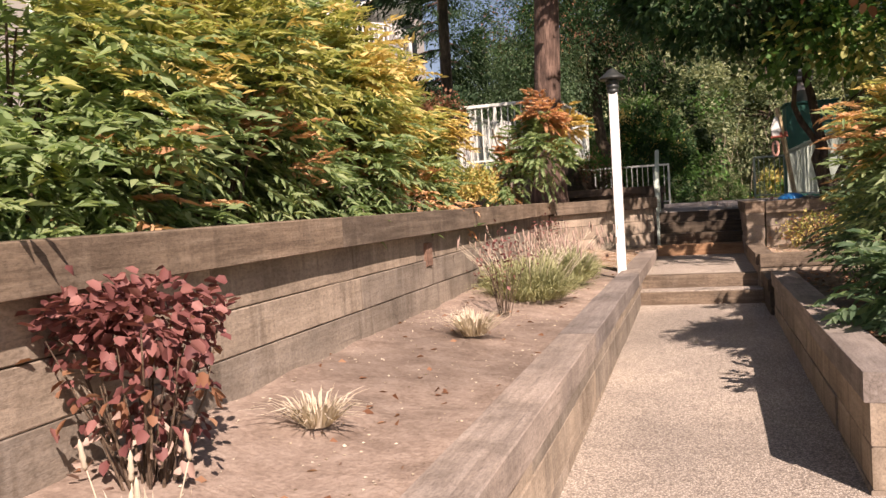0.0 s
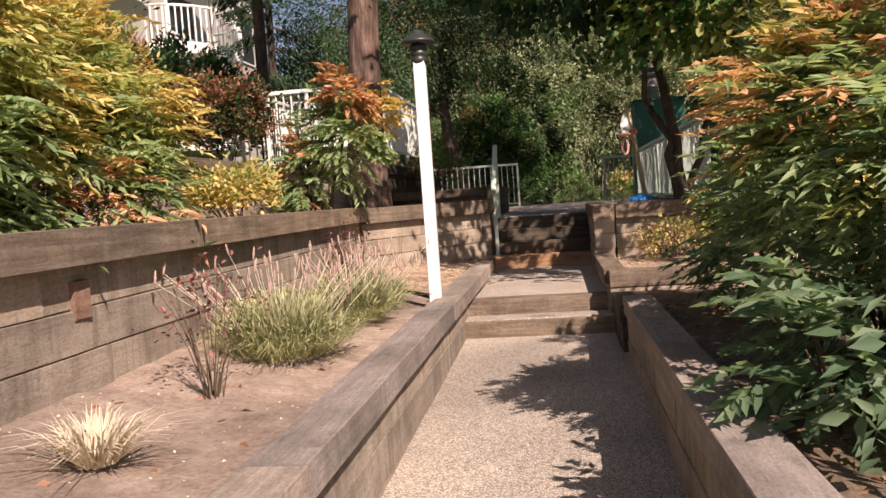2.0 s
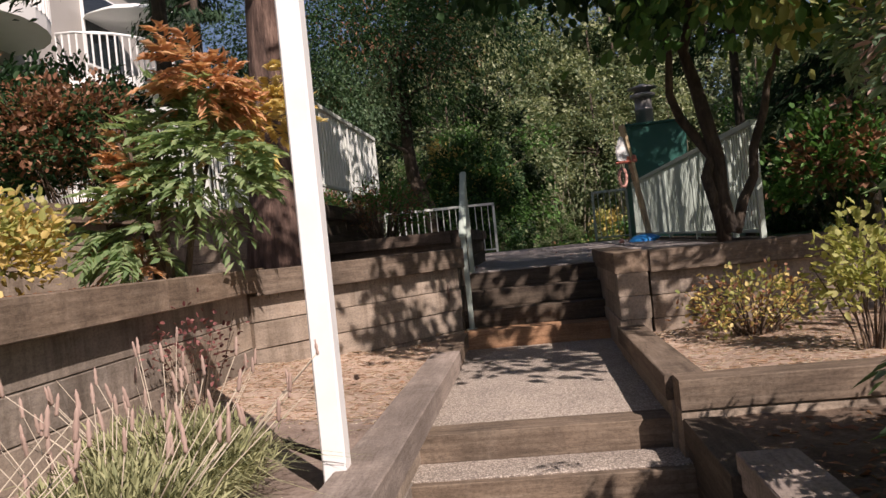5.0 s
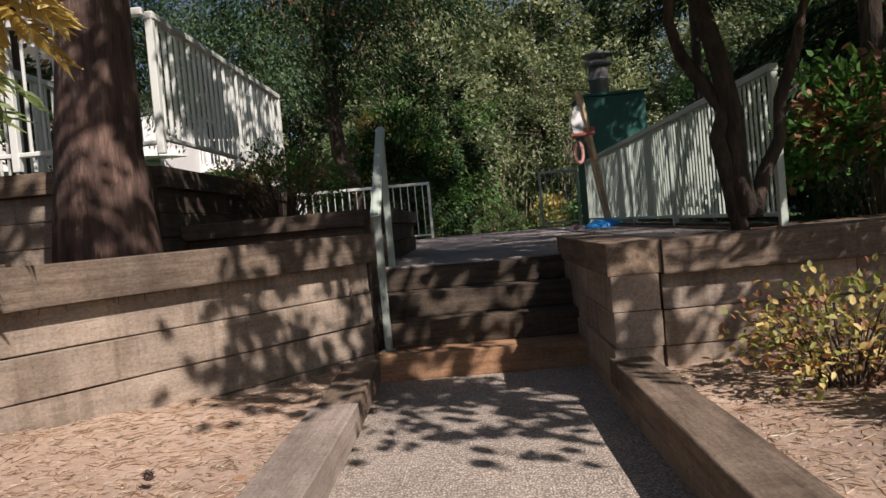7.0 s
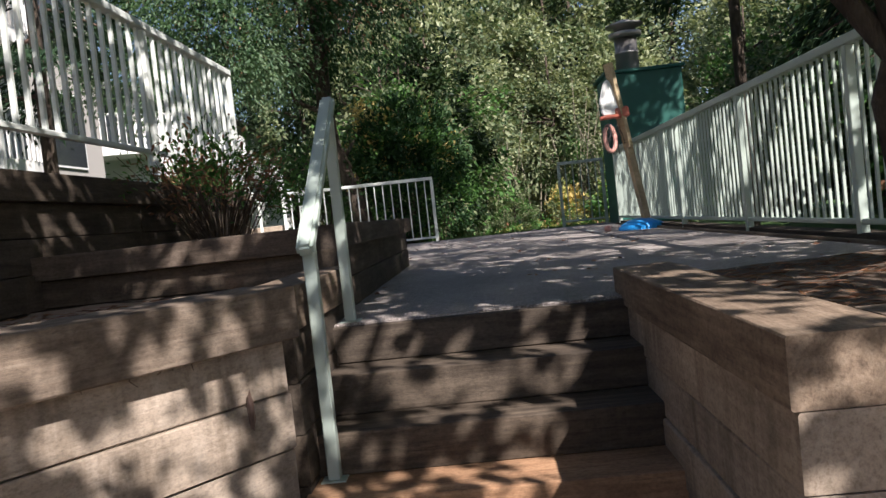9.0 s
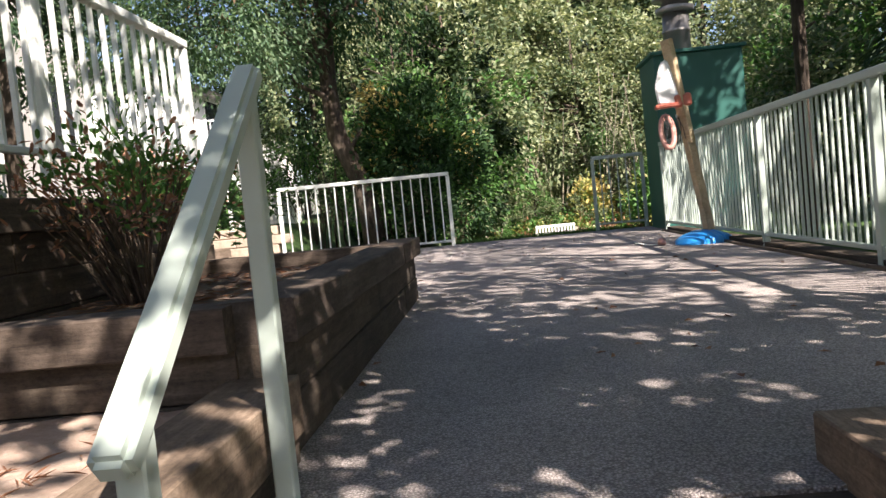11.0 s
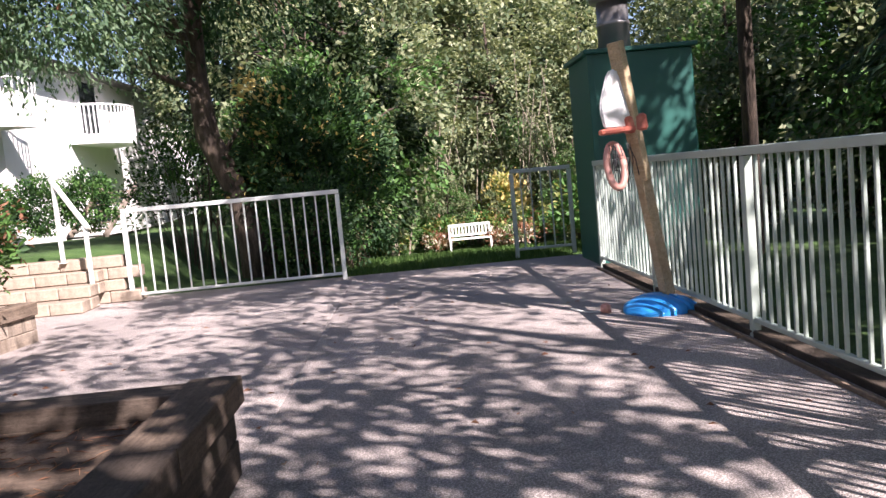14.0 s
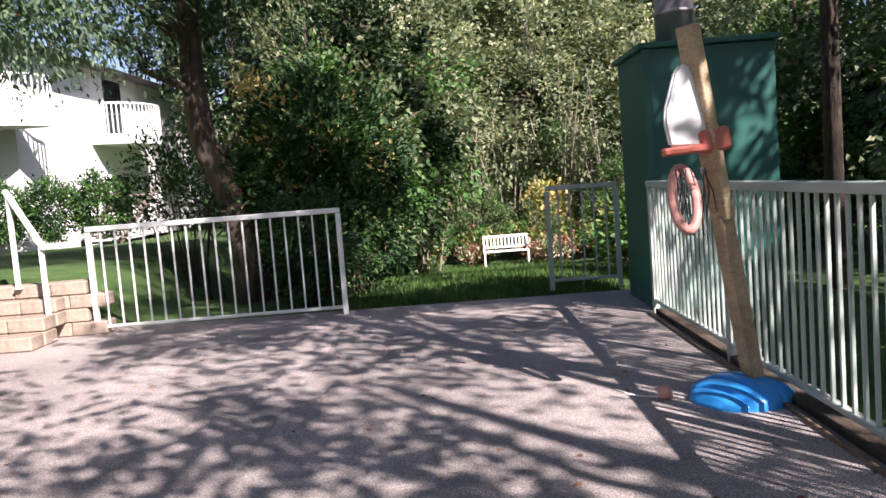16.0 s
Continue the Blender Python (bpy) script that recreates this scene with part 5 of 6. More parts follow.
yard_tree()
small_shrub("dark_bush", "dense dark green bush beside the tree", (-1.75, 29.6, 0.9), (1.35, 0.9, 1.6), [("foliage", "dark green leaves", L_DEEP, 0.8), ("gold_foliage", "golden leaves", L_GOLD, 0.06), ("green_foliage", "green leaves", L_GREEN, 0.14)], 14000, 301, 0.1, 0.05, clump_r=0.12, clumps=120)
small_shrub("dark_bush", "dense dark green bush behind the white fence", (-4.1, 31.0, 1.0), (1.1, 0.9, 1.3), [("foliage", "green leaves", L_GREEN, 0.6), ("dark_foliage", "dark leaves", L_DEEP, 0.4)], 2200, 302, 0.1, 0.04, clump_r=0.12, clumps=60, twig_n=40)
for i, (x, y, rr, rh) in enumerate(((-1.0, 29.2, 0.8, 1.0), (-1.6, 28.3, 0.7, 0.8))):
    small_shrub("dark_bush", "twiggy dark green bush close behind the white fence", (x, y, 0.9), (rr, 0.6, rh), [("foliage", "dark green leaves", L_DEEP, 0.75), ("green_foliage", "green leaves", L_GREEN, 0.25)], 3200, 341 + i, 0.08, 0.04, clump_r=0.1, clumps=70, twig_n=26, lo=-0.9)
small_shrub("red_shrub", "rusty twiggy shrub in the terrace planter", (-2.0, 18.0, 1.36), (0.6, 0.95, 0.42), [("foliage", "rusty brown leaves", L_RUST, 0.35), ("green_foliage", "dark green leaves", L_GREEN, 0.65)], 2200, 303, 0.05, 0.018, twig_n=90, clump_r=0.07, lo=-0.2)
small_shrub("garden_shrub", "round green and rusty shrub behind the timber edging", (-4.12, 23.6, 1.36), (0.5, 0.6, 0.6), [("foliage", "green leaves", L_GREEN, 0.5), ("dark_foliage", "dark leaves", L_DEEP, 0.2), ("rust_foliage", "rusty leaves", L_RUST, 0.3)], 5000, 304, 0.07, 0.035, clump_r=0.1, clumps=90)
small_shrub("yellow_shrub", "bright yellow-leaved shrub by the bench", (3.4, 44.5, -0.2), (0.8, 0.7, 1.2), [("foliage", "bright yellow leaves", L_GOLD, 0.45), ("lime_foliage", "yellow-green leaves", L_LIME, 0.55)], 1200, 305, 0.2, 0.1, clump_r=0.15, clumps=40)
small_shrub("bank_shrub", "leafy shrub by the far fence", (3.2, 30.5, 0.7), (0.9, 0.9, 0.7), [("foliage", "green leaves", L_GREEN, 0.7), ("lime_foliage", "yellow-green leaves", L_LIME, 0.3)], 3000, 306, 0.12, 0.06, clump_r=0.12, clumps=60)


# ---- bench ----
def bench():
    t = thing("garden_bench", "white slatted garden bench on the lawn", "bench", (1.75, 42.6, -0.3), 0)
    part("seat", box(1.4, 0.42, 0.04, 0.01, (0, -0.1, 0.42)), WHITE, t)
    for x in (-0.66, 0.66):
        part("leg", box(0.06, 0.06, 0.42, 0.006, (x, -0.28, 0)), WHITE, t)
        part("back_post", box(0.06, 0.06, 0.92, 0.006, (x, 0.12, 0)), WHITE, t)
        part("arm_rest", box(0.06, 0.46, 0.04, 0.006, (x, -0.1, 0.62)), WHITE, t)
    part("top_rail", box(1.3, 0.05, 0.08, 0.006, (0, 0.12, 0.84)), WHITE, t)
    part("lower_rail", box(1.3, 0.05, 0.06, 0.006, (0, 0.12, 0.52)), WHITE, t)
    for i in range(11):
        part("slat", box(0.05, 0.03, 0.28, 0.004, (-0.55 + 0.11 * i, 0.12, 0.57)), WHITE, t)


bench()


# ---- block wall and steps at the terrace's left ----
def block_wall():
    w = thing("wall_block", "tan concrete block garden wall with steps", "retaining wall", kind="structure")
    rng = random.Random(4)
    meshes = []
    for i in range(4):
        bm = box(0.38, 0.26, 0.145, 0.014)
        meshes.append(bpy.data.meshes.new("block"))
        bm.to_mesh(meshes[-1])
        bm.free()
    for c in range(4):
        for i in range(8):
            x = -3.72 - 0.385 * i - (0.19 if c % 2 else 0)
            y = 26.7 - (0.0 if x > -3.9 else 0.0)
            if x > -6.8:
                part("block", meshes[(c + i) % 4], BLOCK, w, (x, y + rng.uniform(-0.01, 0.01), 1.04 + 0.148 * c))
    for s in range(3):
        for i in range(7):
            part("block", meshes[i % 4], BLOCK, w, (-4.15 - 0.385 * i, 25.95 + 0.28 * s, 1.04 + 0.148 * s))
            if s:
                part("block", meshes[i % 4], BLOCK, w, (-4.15 - 0.385 * i, 25.95 + 0.28 * s, 1.04 + 0.148 * (s - 1)))


block_wall()
timber_wall("kerb_left_terrace", "tan low timber edging of the side bed", (-4.2, 21.0), (-3.75, 24.1), 1.42, 2, 0.14, 0.14, WALL_WOOD, CAP_WOOD, 0.12, 0.2, 0.0, 18)


# ---- houses ----
def balcony(parent_at, rz, radius, group):
    t = thing("balcony", "white balcony with curved slab and picket railing", "balcony", parent_at, rz, group)
    n = 14
    arc = [(radius * math.sin(a), -radius * 0.8 * math.cos(a)) for a in np.linspace(-math.pi / 2, math.pi / 2, n)]
    bm = bmesh.new()
    lo = [bm.verts.new((x, y, -0.32)) for x, y in arc]
    hi = [bm.verts.new((x, y, 0)) for x, y in arc]
    bm.faces.new(lo[::-1])
    bm.faces.new(hi)
    for i in range(n):
        j = (i + 1) % n
        bm.faces.new((lo[i], lo[j], hi[j], hi[i]))
    bmesh.ops.recalc_face_normals(bm, faces=bm.faces)
    part("slab", bm, STUCCO, t)
    part("top_rail", tube([(x, y, 1.02) for x, y in arc], [0.04] * n, 6), WHITE, t)
    km = bpy.data.meshes.new("picket")
    bm = box(0.035, 0.035, 1.0, 0.0)
    bm.to_mesh(km)
    bm.free()
    for a in np.linspace(-math.pi / 2, math.pi / 2, 34):
        part("picket", km, WHITE, t, (radius * math.sin(a), -radius * 0.8 * math.cos(a), 0))
    return t


def house(name_label, x0, x1, y0, y1, z0, floors, openings, wall_mat):
    """A white stucco block with a hipped roof; openings on its +x face: (y, z, width, height)."""
    t = thing("apartment_house", name_label, "house")
    h = floors * 2.9
    part("wall", box(x1 - x0, y1 - y0, h, 0.0, ((x0 + x1) / 2, (y0 + y1) / 2, z0)), wall_mat, t)
    bm = bmesh.new()
    o = 0.7
    cs = [bm.verts.new(p) for p in ((x0 - o, y0 - o, z0 + h), (x1 + o, y0 - o, z0 + h), (x1 + o, y1 + o, z0 + h), (x0 - o, y1 + o, z0 + h))]
    r = [bm.verts.new(((x0 + x1) / 2, y0 + 3, z0 + h + 2)), bm.verts.new(((x0 + x1) / 2, y1 - 3, z0 + h + 2))]
    for f in ((cs[0], cs[1], r[0]), (cs[1], cs[2], r[1], r[0]), (cs[2], cs[3], r[1]), (cs[3], cs[0], r[0], r[1]), (cs[3], cs[2], cs[1], cs[0])):
        bm.faces.new(f)
    bmesh.ops.recalc_face_normals(bm, faces=bm.faces)
    part("roof", bm, ROOF, t)
    for face, u, z, w, hh in openings:
        if face == "x":
            win = part("window", box(0.08, w, hh, 0.01, (x1 + 0.02, u, z)), WHITE, t)
            part("pane", box(0.02, w - 0.14, hh - 0.14, 0.0, (x1 + 0.06, u, z + 0.07)), GLASS_DARK, win)
        else:
            win = part("window", box(w, 0.08, hh, 0.01, (u, y0 - 0.02, z)), WHITE, t)
            part("pane", box(w - 0.14, 0.02, hh - 0.14, 0.0, (u, y0 - 0.06, z + 0.07)), GLASS_DARK, win)
    return t


# This house's walls take the darkened stucco in place of real shade.
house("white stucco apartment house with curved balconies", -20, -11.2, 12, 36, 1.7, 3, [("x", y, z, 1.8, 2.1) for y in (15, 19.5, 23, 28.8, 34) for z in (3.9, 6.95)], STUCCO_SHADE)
house("white stucco apartment house among the trees", -24, -11.5, 40, 60, 1.2, 2, [("y", x, z, 1.3, 1.2) for x in (-14.5, -18) for z in (2.0, 4.7)] + [("y", -12.4, 5.05, 0.9, 2.0), ("x", 46.5, 4.85, 1.6, 2.0), ("x", 46.5, 1.6, 1.6, 1.9)], STUCCO)
balcony((-11.2, 22.8, 6.85), 90, 2.2, "curved balconies")
balcony((-11.2, 28.8, 6.4), 90, 2.2, "curved balconies")
balcony((-11.2, 16.5, 6.85), 90, 2.2, "curved balconies")
balcony((-11.2, 28.8, 3.6), 90, 2.2, "curved balconies")
balcony((-11.5, 46.5, 4.8), 90, 1.9, "curved balconies")
balcony((-12.6, 40.0, 5.0), 0, 2.2, "curved balconies")


def patio_umbrella():
    t = thing("patio_umbrella", "white patio umbrella on a balcony", "umbrella", (-10.2, 28.8, 6.4))
    part("pole", lathe([(0.025, 0), (0.025, 2.1)], 8), METAL, t)
    part("canopy", lathe([(1.35, 1.75), (1.36, 1.78), (0.9, 2.0), (0.4, 2.14), (0.02, 2.22)], 12), CLOTH, t)


patio_umbrella()


def wooden_steps():
    t = thing("porch_steps", "open wooden steps up to the white house", "steps", (-9.6, 40.3, 1.25), -10)
    for i in range(8):
        part("tread", box(1.1, 0.3, 0.05, 0.006, (0, 0.26 * i, 0.18 * i + 0.15)), WALL_WOOD, t)
    for x in (-0.58, 0.58):
        bm = box(0.06, 2.2, 0.24, 0.006, (x, 1.0, 0.0))
        for v in bm.verts:
            v.co.z += (v.co.y + 0.1) * 0.69
        part("stringer", bm, WALL_WOOD, t)


wooden_steps()


# ---- litter and small things ----
def scatter(name, label, region, n, zfun, mat, length, width, seed, flat=0.03, category="leaf litter"):
    rng = np.random.default_rng(seed)
    x0, x1, y0, y1 = region
    xs, ys = rng.uniform(x0, x1, n), rng.uniform(y0, y1, n)
    zs = np.array([zfun(x, y) for x, y in zip(xs, ys)])
    a = rng.uniform(0, 6.28, n)
    d = np.stack([np.cos(a), np.sin(a), np.zeros(n)], 1)
    me = leaves(np.stack([xs, ys, zs + 0.003], 1), d, length, width, rng, 0.2, flat)
    return tagged(part(name, me, mat), label, category, kind="stuff")


def bed_z(x, y):
    return 0.5 + 0.13 * smooth(-1.0, -2.2, x) + 0.05 * smooth(10, 14, y) + 0.022 * noise.fractal((x * 2.3, y * 2.3, 0.0), 1.0, 2.0, 4)


scatter("soil_crumbs", "pale crumbs and chips on the dry soil", (-2.05, -1.05, 3.5, 13), 700, bed_z, L_STRAW, 0.014, 0.011, 401)
scatter("dry_foliage", "few dry leaves on the soil", (-2.05, -1.05, 3.5, 13), 120, bed_z, L_RUST, 0.05, 0.03, 402)
scatter("needle_litter", "orange-brown conifer needles on the bed", (-2.4, -1.0, 11.8, 14.9), 4500, bed_z, L_NEEDLE, 0.08, 0.003, 403)
scatter("needle_litter", "pale conifer needles on the bed", (-2.4, -1.0, 11.8, 14.9), 3500, bed_z, L_STRAW, 0.08, 0.003, 404)
ub = lambda x, y: 0.56 + 0.03 * smooth(0.5, 1.2, x) + 0.02 * noise.fractal((x * 2.3, y * 2.3, 0.0), 1.0, 2.0, 4)
scatter("needle_litter", "needles and twigs on the small bed", (0.55, 3.0, 12.0, 14.0), 4500, ub, L_NEEDLE, 0.08, 0.003, 405)
scatter("needle_litter", "pale needles on the small bed", (0.55, 3.0, 12.0, 14.0), 3500, ub, L_STRAW, 0.08, 0.003, 406)
tr = lambda x, y: 1.06 + 0.02 * smooth(1, 2, x) + 0.02 * noise.fractal((x * 2.3, y * 2.3, 0.0), 1.0, 2.0, 4)
scatter("needle_litter", "needles above the timber wall", (0.65, 2.1, 14.3, 16.25), 1500, tr, L_RUST, 0.09, 0.004, 407)
scatter("leaf_litter", "leaf litter under the nandinas", (0.65, 3.5, 6.7, 11.7), 2500, lambda x, y: 0.44, L_RUST, 0.06, 0.025, 408)
scatter("leaf_litter", "leaf litter in the upper bed", (-3.8, -2.4, 2, 14.8), 2600, lambda x, y: 1.17 + 0.12 * smooth(-2.4, -3.9, x), L_RUST, 0.06, 0.025, 409)
scatter("leaf_litter", "scattered small leaves on the terrace", (-3.5, 2.0, 16.5, 26.8), 140, lambda x, y: 1.04, L_RUST, 0.05, 0.03, 410)
scatter("leaf_litter", "needles in the planter", (-2.4, -1.05, 15.2, 19.7), 1600, lambda x, y: 1.2 if y < 16.3 else 1.365, L_RUST, 0.08, 0.006, 411)


def lawn_grass():
    rng = np.random.default_rng(55)
    n = 26000
    xs, ys = rng.uniform(-1.2, 3.6, n), 27.3 + 16 * rng.uniform(0, 1, n) ** 1.4
    verts = np.zeros((n, 3, 3))
    zs = np.array([ground_z(x, y) for x, y in zip(xs, ys)]) - 0.02
    h = rng.uniform(0.05, 0.14, n)
    a = rng.uniform(0, 6.28, n)
    w = 0.012
    verts[:, 0] = np.stack([xs - w * np.cos(a), ys - w * np.sin(a), zs], 1)
    verts[:, 1] = np.stack([xs + w * np.cos(a), ys + w * np.sin(a), zs], 1)
    verts[:, 2] = np.stack([xs + rng.normal(0, 0.04, n), ys + rng.normal(0, 0.04, n), zs + h], 1)
    tagged(part("lawn_grass", fast_mesh(verts.reshape(-1, 3), np.arange(n * 3).reshape(-1, 3)), L_GRASS), "shaggy green lawn grass beyond the terrace", "grass", kind="stuff")


lawn_grass()


# ---- overhanging trees ----
def dark_conifer(label, at, height, spread, boughs, seed, low):
    """A dark conifer with drooping boughs, each a limb with its sprays."""
    t = thing("conifer", label, "tree", at)
    rng = np.random.default_rng(seed)
    part("trunk", tube([(0, 0, -0.2), (0.03, 0, height * 0.5), (0, 0, height)], [0.13, 0.09, 0.03], 10, 0.06, seed), TREE_BARK, t)
    for i in range(boughs):
        z = low + (height - low) * (i / boughs) ** 1.1
        a = rng.uniform(0, 6.28)
        L = spread * (1 - 0.75 * (z - low) / (height - low)) * rng.uniform(0.7, 1.1)
        d = np.array((math.cos(a), math.sin(a), 0))
        pts = [tuple(np.array((0, 0, z)) + d * L * f - np.array((0, 0, 1)) * 0.3 * L * f * f) for f in (0, 0.35, 0.7, 1.0)]
        limb = part("limb", tube(pts, [0.04, 0.03, 0.02, 0.008], 5), CONIFER_BARK, t)
        n = int(200 * L)
        f = rng.uniform(0.15, 1.0, n)
        side = np.array((-d[1], d[0], 0))
        c = np.array((0, 0, z)) + np.outer(L * f, d) - np.outer(0.3 * L * f * f, (0, 0, 1)) + np.outer(rng.normal(0, 0.28, n) * (0.5 + L * 0.2), side) - np.outer(np.abs(rng.normal(0, 0.16, n)), (0, 0, 1))
        tagged(part("needle_spray", leaves(c, np.tile(d - np.array((0, 0, 0.7)), (n, 1)), 0.2, 0.05, rng, 0.15, 0.5), L_CONIFER, limb), kind="stuff")


# Added tree: boughs start high, out of view, and shade the white fence.
dark_conifer("conifer beyond the fence, added to shade the white fence", (4.3, 19.2, 0.35), 17.5, 3.3, 46, 61, 8.3)
dark_conifer("dark low-boughed conifer beyond the fence", (6.4, 22.5, 0.3), 11, 2.6, 30, 65, 2.8)
dark_conifer("tall dark conifer behind the green enclosure", (5.2, 28.6, 0.3), 15, 2.6, 40, 64, 5.5)
dark_conifer("dark conifer in front of the balconies", (-5.2, 19.2, 1.8), 10, 2.1, 24, 62, 4.2)
dark_conifer("slender dark conifer beside the house", (-7.2, 25.5, 1.6), 10, 2.2, 26, 63, 2.6)


def shade_tree():
    """A tall tree added just outside the fence, so that its crown shades the terrace."""
    t = thing("shade_tree", "tall broad-leaved tree added beyond the green fence for terrace shade", "tree", (5.2, 16.2, 0.3))
    rng = np.random.default_rng(71)
    part("trunk", tube([(0, 0, -0.2), (0.05, 0, 2.5), (-0.1, 0.1, 5), (-0.2, 0.1, 8.5)], [0.24, 0.2, 0.15, 0.05], 10, 0.07, 5), TREE_BARK, t)
    for e in ((-2.6, 0.3, 6.2), (-1.8, 2.0, 6.8), (-2.0, -1.6, 7.0), (1.8, 0.6, 6.6), (0.6, -2.2, 6.6), (0.4, 2.3, 7.2), (-1.4, 4.6, 6.7), (-2.2, 6.4, 6.6)):
        part("limb", tube(branch_pts(rng, (-0.05, 0, 3.6), e, 0.15, 6), list(np.linspace(0.09, 0.02, 6)), 7), TREE_BARK, t)
    # Crowns are placed up-sun, mostly out of view, to dapple the terrace.
    p, o = clumped(rng, 4200, (-0.5, 0.4, 7.0), (3.8, 3.8, 1.9), 40, 0.34, 0.2, -0.9)
    tagged(part("crown", leaves(p, o - np.array((0, 0, 0.4)), 0.14, 0.1, rng, 0.2, 0.6), L_GREEN, t), kind="stuff")
    p, o = clumped(rng, 700, (0.2, -1.0, 5.2), (0.6, 1.0, 0.7), 9, 0.24, 0.3, -0.9)
    tagged(part("lower_crown", leaves(p, o - np.array((0, 0, 0.4)), 0.14, 0.1, rng, 0.2, 0.6), L_GREEN, t, label="dense lower leaves"), kind="stuff")
    p, o = clumped(rng, 3000, (-1.6, 5.2, 6.7), (2.9, 2.9, 1.2), 28, 0.3, 0.25, -0.9)
    tagged(part("far_crown", leaves(p, o - np.array((0, 0, 0.4)), 0.14, 0.1, rng, 0.2, 0.6), L_GREEN, t, label="outer leaves over the terrace"), kind="stuff")


shade_tree()
small_shrub("dark_bush", "large dark bush below the balconies", (-7.6, 21.5, 1.7), (1.5, 1.8, 1.7), [("foliage", "dark green leaves", L_DEEP, 0.85), ("rust_foliage", "rusty leaves", L_RUST, 0.15)], 9000, 311, 0.12, 0.06, clump_r=0.14, clumps=110)
small_shrub("dark_bush", "large dark bush below the balconies", (-7.0, 17.6, 1.7), (1.2, 1.6, 1.3), [("foliage", "dark green leaves", L_DEEP, 0.9), ("rust_foliage", "rusty leaves", L_RUST, 0.1)], 7000, 312, 0.12, 0.06, clump_r=0.14, clumps=100)
for i, x in enumerate((-11.4, -10.1, -8.8)):
    small_shrub("clipped_hedge", "clipped green hedge below the white house", (x, 38.6, 1.6), (0.85, 0.6, 0.85), [("foliage", "green hedge leaves", L_GREEN, 0.5), ("dark_foliage", "dark hedge leaves", L_DEEP, 0.5)], 3500, 313 + i, 0.1, 0.05, clump_r=0.1, clumps=90, lo=-1.0, twig_n=6)
for i, (x, y, r) in enumerate(((1.0, 43.9, 0.7), (2.6, 44.0, 0.8), (4.2, 43.0, 0.8), (4.9, 40.5, 0.7), (-0.8, 42.2, 0.6), (3.6, 33.5, 0.6))):
    small_shrub("bank_shrub", "low leafy shrub at the lawn's edge", (x, y, ground_z(x, y)), (r, r, r * 0.8), [("foliage", "green leaves", L_GREEN, 0.55), ("lime_foliage", "yellow-green leaves", L_LIME, 0.3), ("rust_foliage", "rusty leaves", L_RUST, 0.15)], 1500, 320 + i, 0.13, 0.07, clump_r=0.1, clumps=50, twig_n=6)


for i, (x, y, r) in enumerate(((0.7, 42.9, 0.42), (2.75, 42.7, 0.45), (3.3, 41.8, 0.5))):
    small_shrub("fern", "rusty dying ferns beside the bench", (x, y, ground_z(x, y)), (r, r, r * 0.75), [("foliage", "rusty fronds", L_RUST, 0.5), ("pale_foliage", "straw-coloured fronds", L_STRAW, 0.3), ("green_foliage", "green fronds", L_GREEN, 0.2)], 520, 350 + i, 0.16, 0.04, category="fern", clump_r=0.1, clumps=30, twig_n=8)


# ---- small things ----
def pine_cone(at, seed):
    t = thing("pine_cone", "small brown open pine cone on the litter", "pine cone", at, seed * 40)
    t.scale = (0.7, 0.7, 0.7)
    part("core", lathe([(0.004, 0), (0.018, 0.006), (0.022, 0.02), (0.014, 0.04), (0.003, 0.052)], 8), CONIFER_BARK, t)
    sm = leaves(np.array([(0, 0, 0.0)]), np.array([(1, 0, 0.6)]), 0.03, 0.022, np.random.default_rng(1), 0.4, 0.0)
    for i in range(22):
        part("scale", sm, STEM, t, (0.018 * math.cos(i * 2.4), 0.018 * math.sin(i * 2.4), 0.006 + 0.0018 * i), (0, 0, math.degrees(i * 2.4)))


pine_cone((-1.3, 12.75, 0.59), 1)


def fallen_stick(at, pts, r, label):
    t = thing("fallen_stick", label, "stick", at)
    part("branch", tube(pts, [r, r * 0.9, r * 0.8, r * 0.4], 6, 0.1, 2), TREE_BARK, t)


fallen_stick((-1.3, 11.1, 0.58), [(0.3, -0.1, 0), (0.18, -0.02, 0.02), (0.02, 0.08, 0.05), (-0.05, 0.14, 0.11)], 0.02, "dark curved stick on the soil")


def dropped_toy():
    t = thing("dropped_toy", "small clear plastic piece with a string", "litter", (1.42, 22.7, 1.045))
    part("piece", lathe([(0.03, 0), (0.045, 0.01), (0.04, 0.06), (0.02, 0.075)], 10), PINK, t)
    part("string", tube([(-0.03, 0, 0.01), (-0.12, 0.05, 0.006), (-0.2, 0.03, 0.03), (-0.26, 0.1, 0.04)], [0.006] * 4, 5), RAIL_WHITE, t)


dropped_toy()


def red_block_end():
    t = thing("timber_plug", "reddish end-grain block set in the timber wall", "timber block", (wall_x(8.0) + 0.004, 8.0, 0.925), -92.7)
    part("block", timber_mesh(0.11, 0.03, 0.165, 77), RED_END, t)


red_block_end()


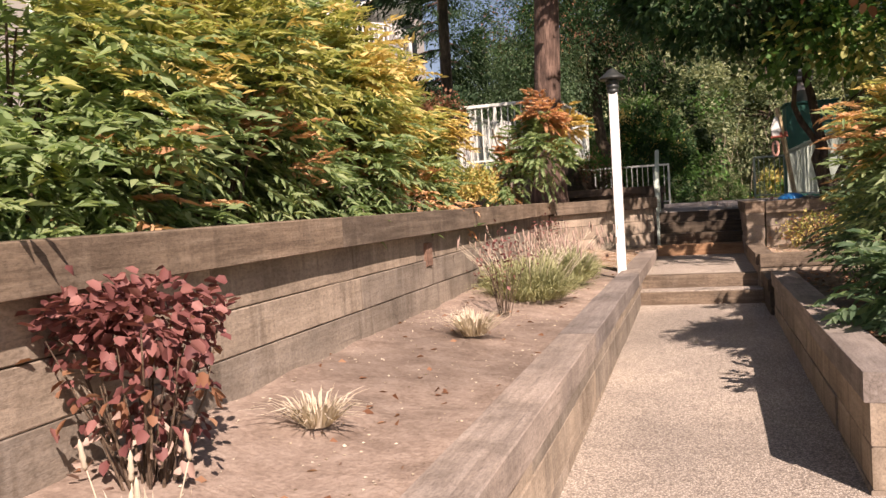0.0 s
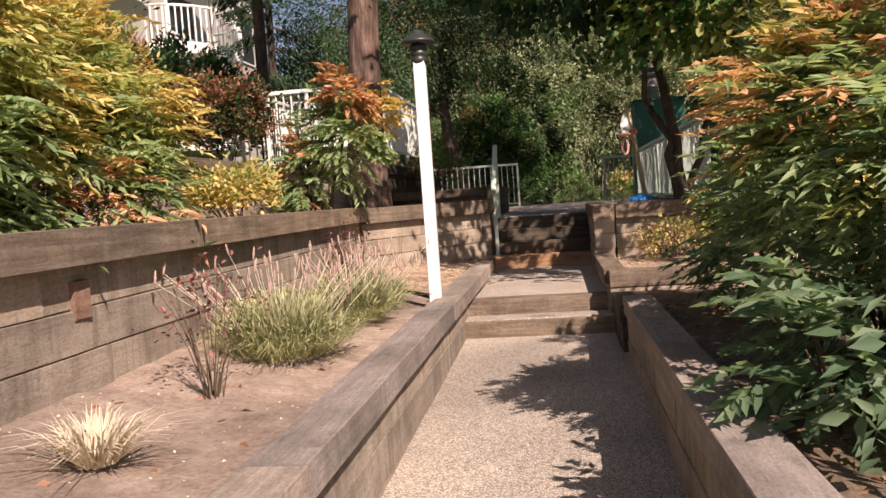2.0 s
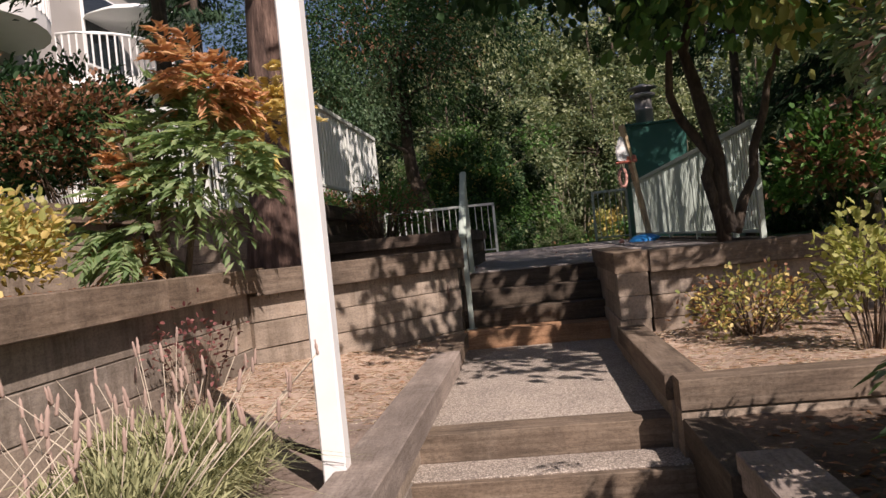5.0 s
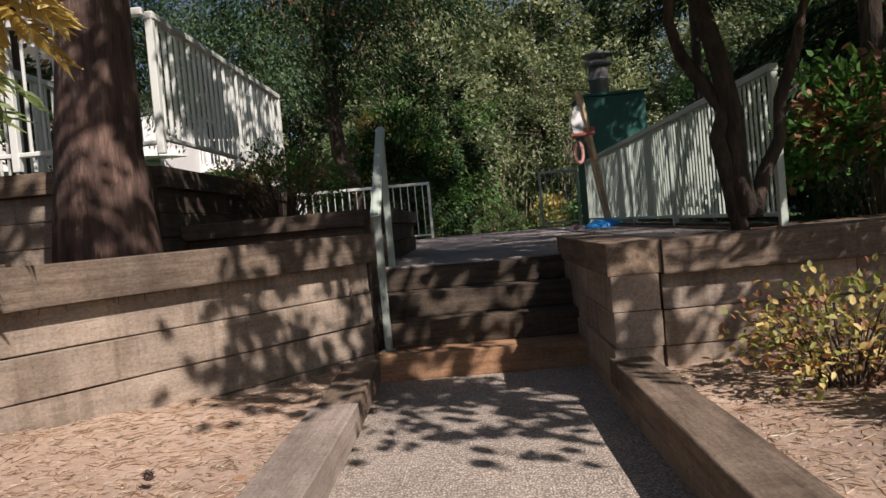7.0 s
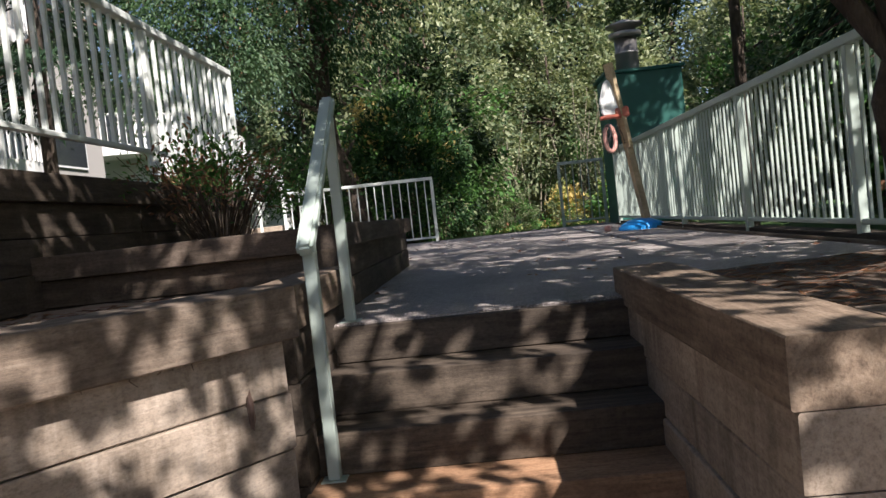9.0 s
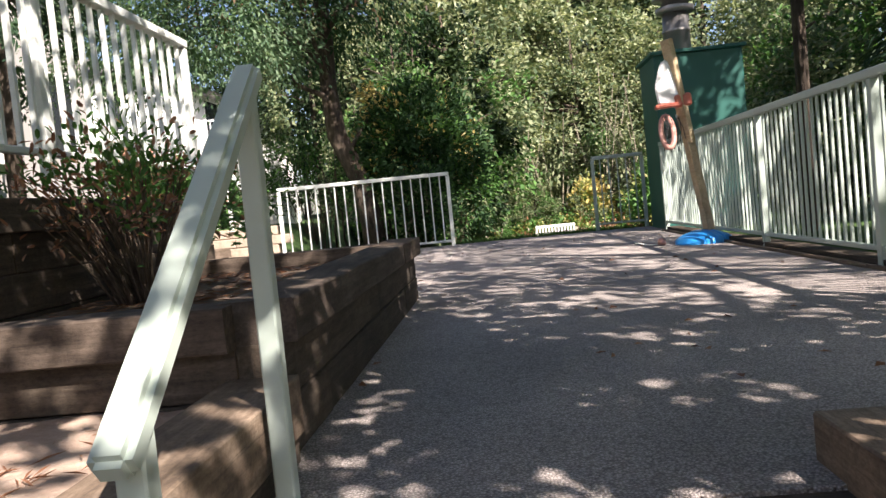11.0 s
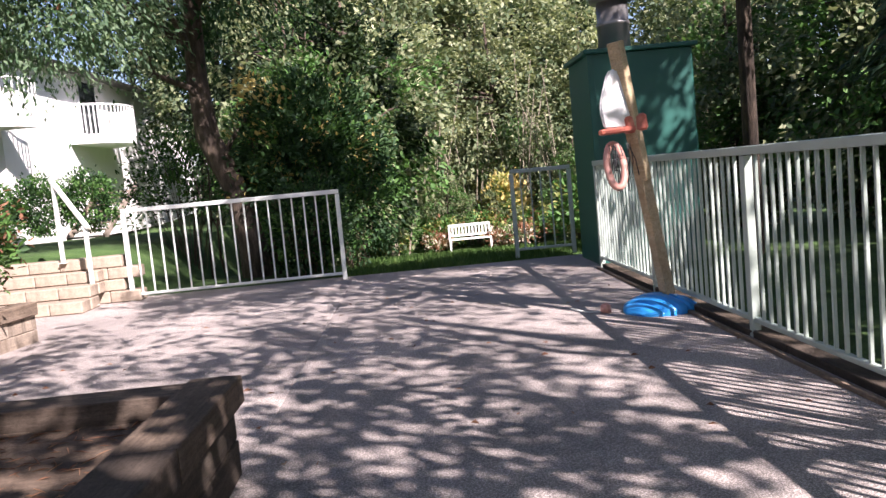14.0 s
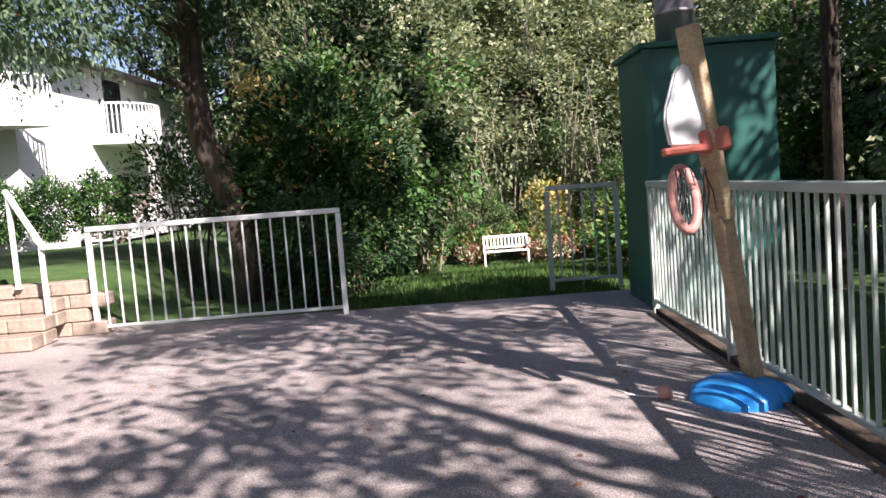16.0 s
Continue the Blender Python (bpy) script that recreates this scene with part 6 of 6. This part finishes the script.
def rotten_knot(at, rz, w, h, seed):
    """A splintered hollow in a timber's face."""
    t = thing("rotten_knot", "dark splintered rot hole in the wall timber", "rot hole", at, rz)
    rng = random.Random(seed)
    n = 14
    ring = [(w / 2 * math.cos(6.283 * i / n) * rng.uniform(0.6, 1.1), 0.0, h / 2 * math.sin(6.283 * i / n) * rng.uniform(0.75, 1.1)) for i in range(n)]
    bm = bmesh.new()
    f = bm.faces.new([bm.verts.new(p) for p in ring])
    ext = bmesh.ops.extrude_face_region(bm, geom=[f])
    bmesh.ops.translate(bm, vec=(0, -0.004, 0), verts=[v for v in ext["geom"] if isinstance(v, bmesh.types.BMVert)])
    bmesh.ops.recalc_face_normals(bm, faces=bm.faces)
    part("hollow", bm, CONIFER_BARK, t)


rotten_knot((-0.925, 14.79, 0.93), 55, 0.03, 0.13, 3)


def hanging_roots():
    """Fine roots and cobwebbed needles under the cap of the wall beside the stairs."""
    rng = np.random.default_rng(431)
    t = thing("hanging_roots", "thin brown rootlets hanging under the wall's cap", "roots")
    for i in range(16):
        f = rng.uniform(0.05, 0.95)
        x, y = -2.12 + 1.22 * f + 0.075, 13.22 + 1.75 * f - 0.055
        L = rng.uniform(0.015, 0.04)
        p = [(x, y, 1.135), (x + 0.004 * rng.normal(), y - 0.004, 1.13 - L * 0.5), (x + 0.008 * rng.normal(), y - 0.003, 1.13 - L)]
        part("rootlet", tube(p, [0.002, 0.0016, 0.001], 4), STEM, t)


hanging_roots()
def tall_laurel():
    t = thing("tall_laurel", "tall grey-green broad-leaved shrub on bare stems", "shrub", (2.7, 13.2, 0.56))
    rng = np.random.default_rng(331)
    stems(t, STEM, rng, 10, (0, 0, -0.05), 0.5, 2.2, 0.02, 0.3, 7)
    for pname, plabel, mat, n, c, r in (("foliage", "grey-green broad leaves", L_TEAL, 1700, (0, 0, 2.0), (1.0, 0.9, 0.75)),
                                        # Lighter leaves towards the sun side, with the sunlight in their colour.
                                        ("lime_foliage", "sunlit yellow-green leaves", L_LIME, 1300, (0.05, -0.2, 2.2), (0.95, 0.8, 0.75)),
                                        ("dry_foliage", "curled brown leaves", L_HEAD, 160, (-0.4, -0.2, 1.8), (0.5, 0.6, 0.4)),
                                        ("orange_foliage", "orange leaves", L_ORANGE, 160, (0.1, -0.3, 1.9), (0.9, 0.7, 0.8))):
        p, o = clumped(rng, n, c, r, 60, 0.11, 0.3, -0.9)
        tagged(part(pname, leaves(p, o + np.array((0, 0, 0.1)), 0.11, 0.036, rng, 0.3, 0.5, True), mat, t, label=plabel), kind="stuff")


tall_laurel()
small_shrub("bank_shrub", "leafy shrub beside the maple", (3.4, 17.5, 0.9), (0.9, 0.8, 0.8), [("foliage", "green leaves", L_GREEN, 0.7), ("rust_foliage", "rusty leaves", L_RUST, 0.3)], 3000, 332, 0.1, 0.06, clump_r=0.1, clumps=60)
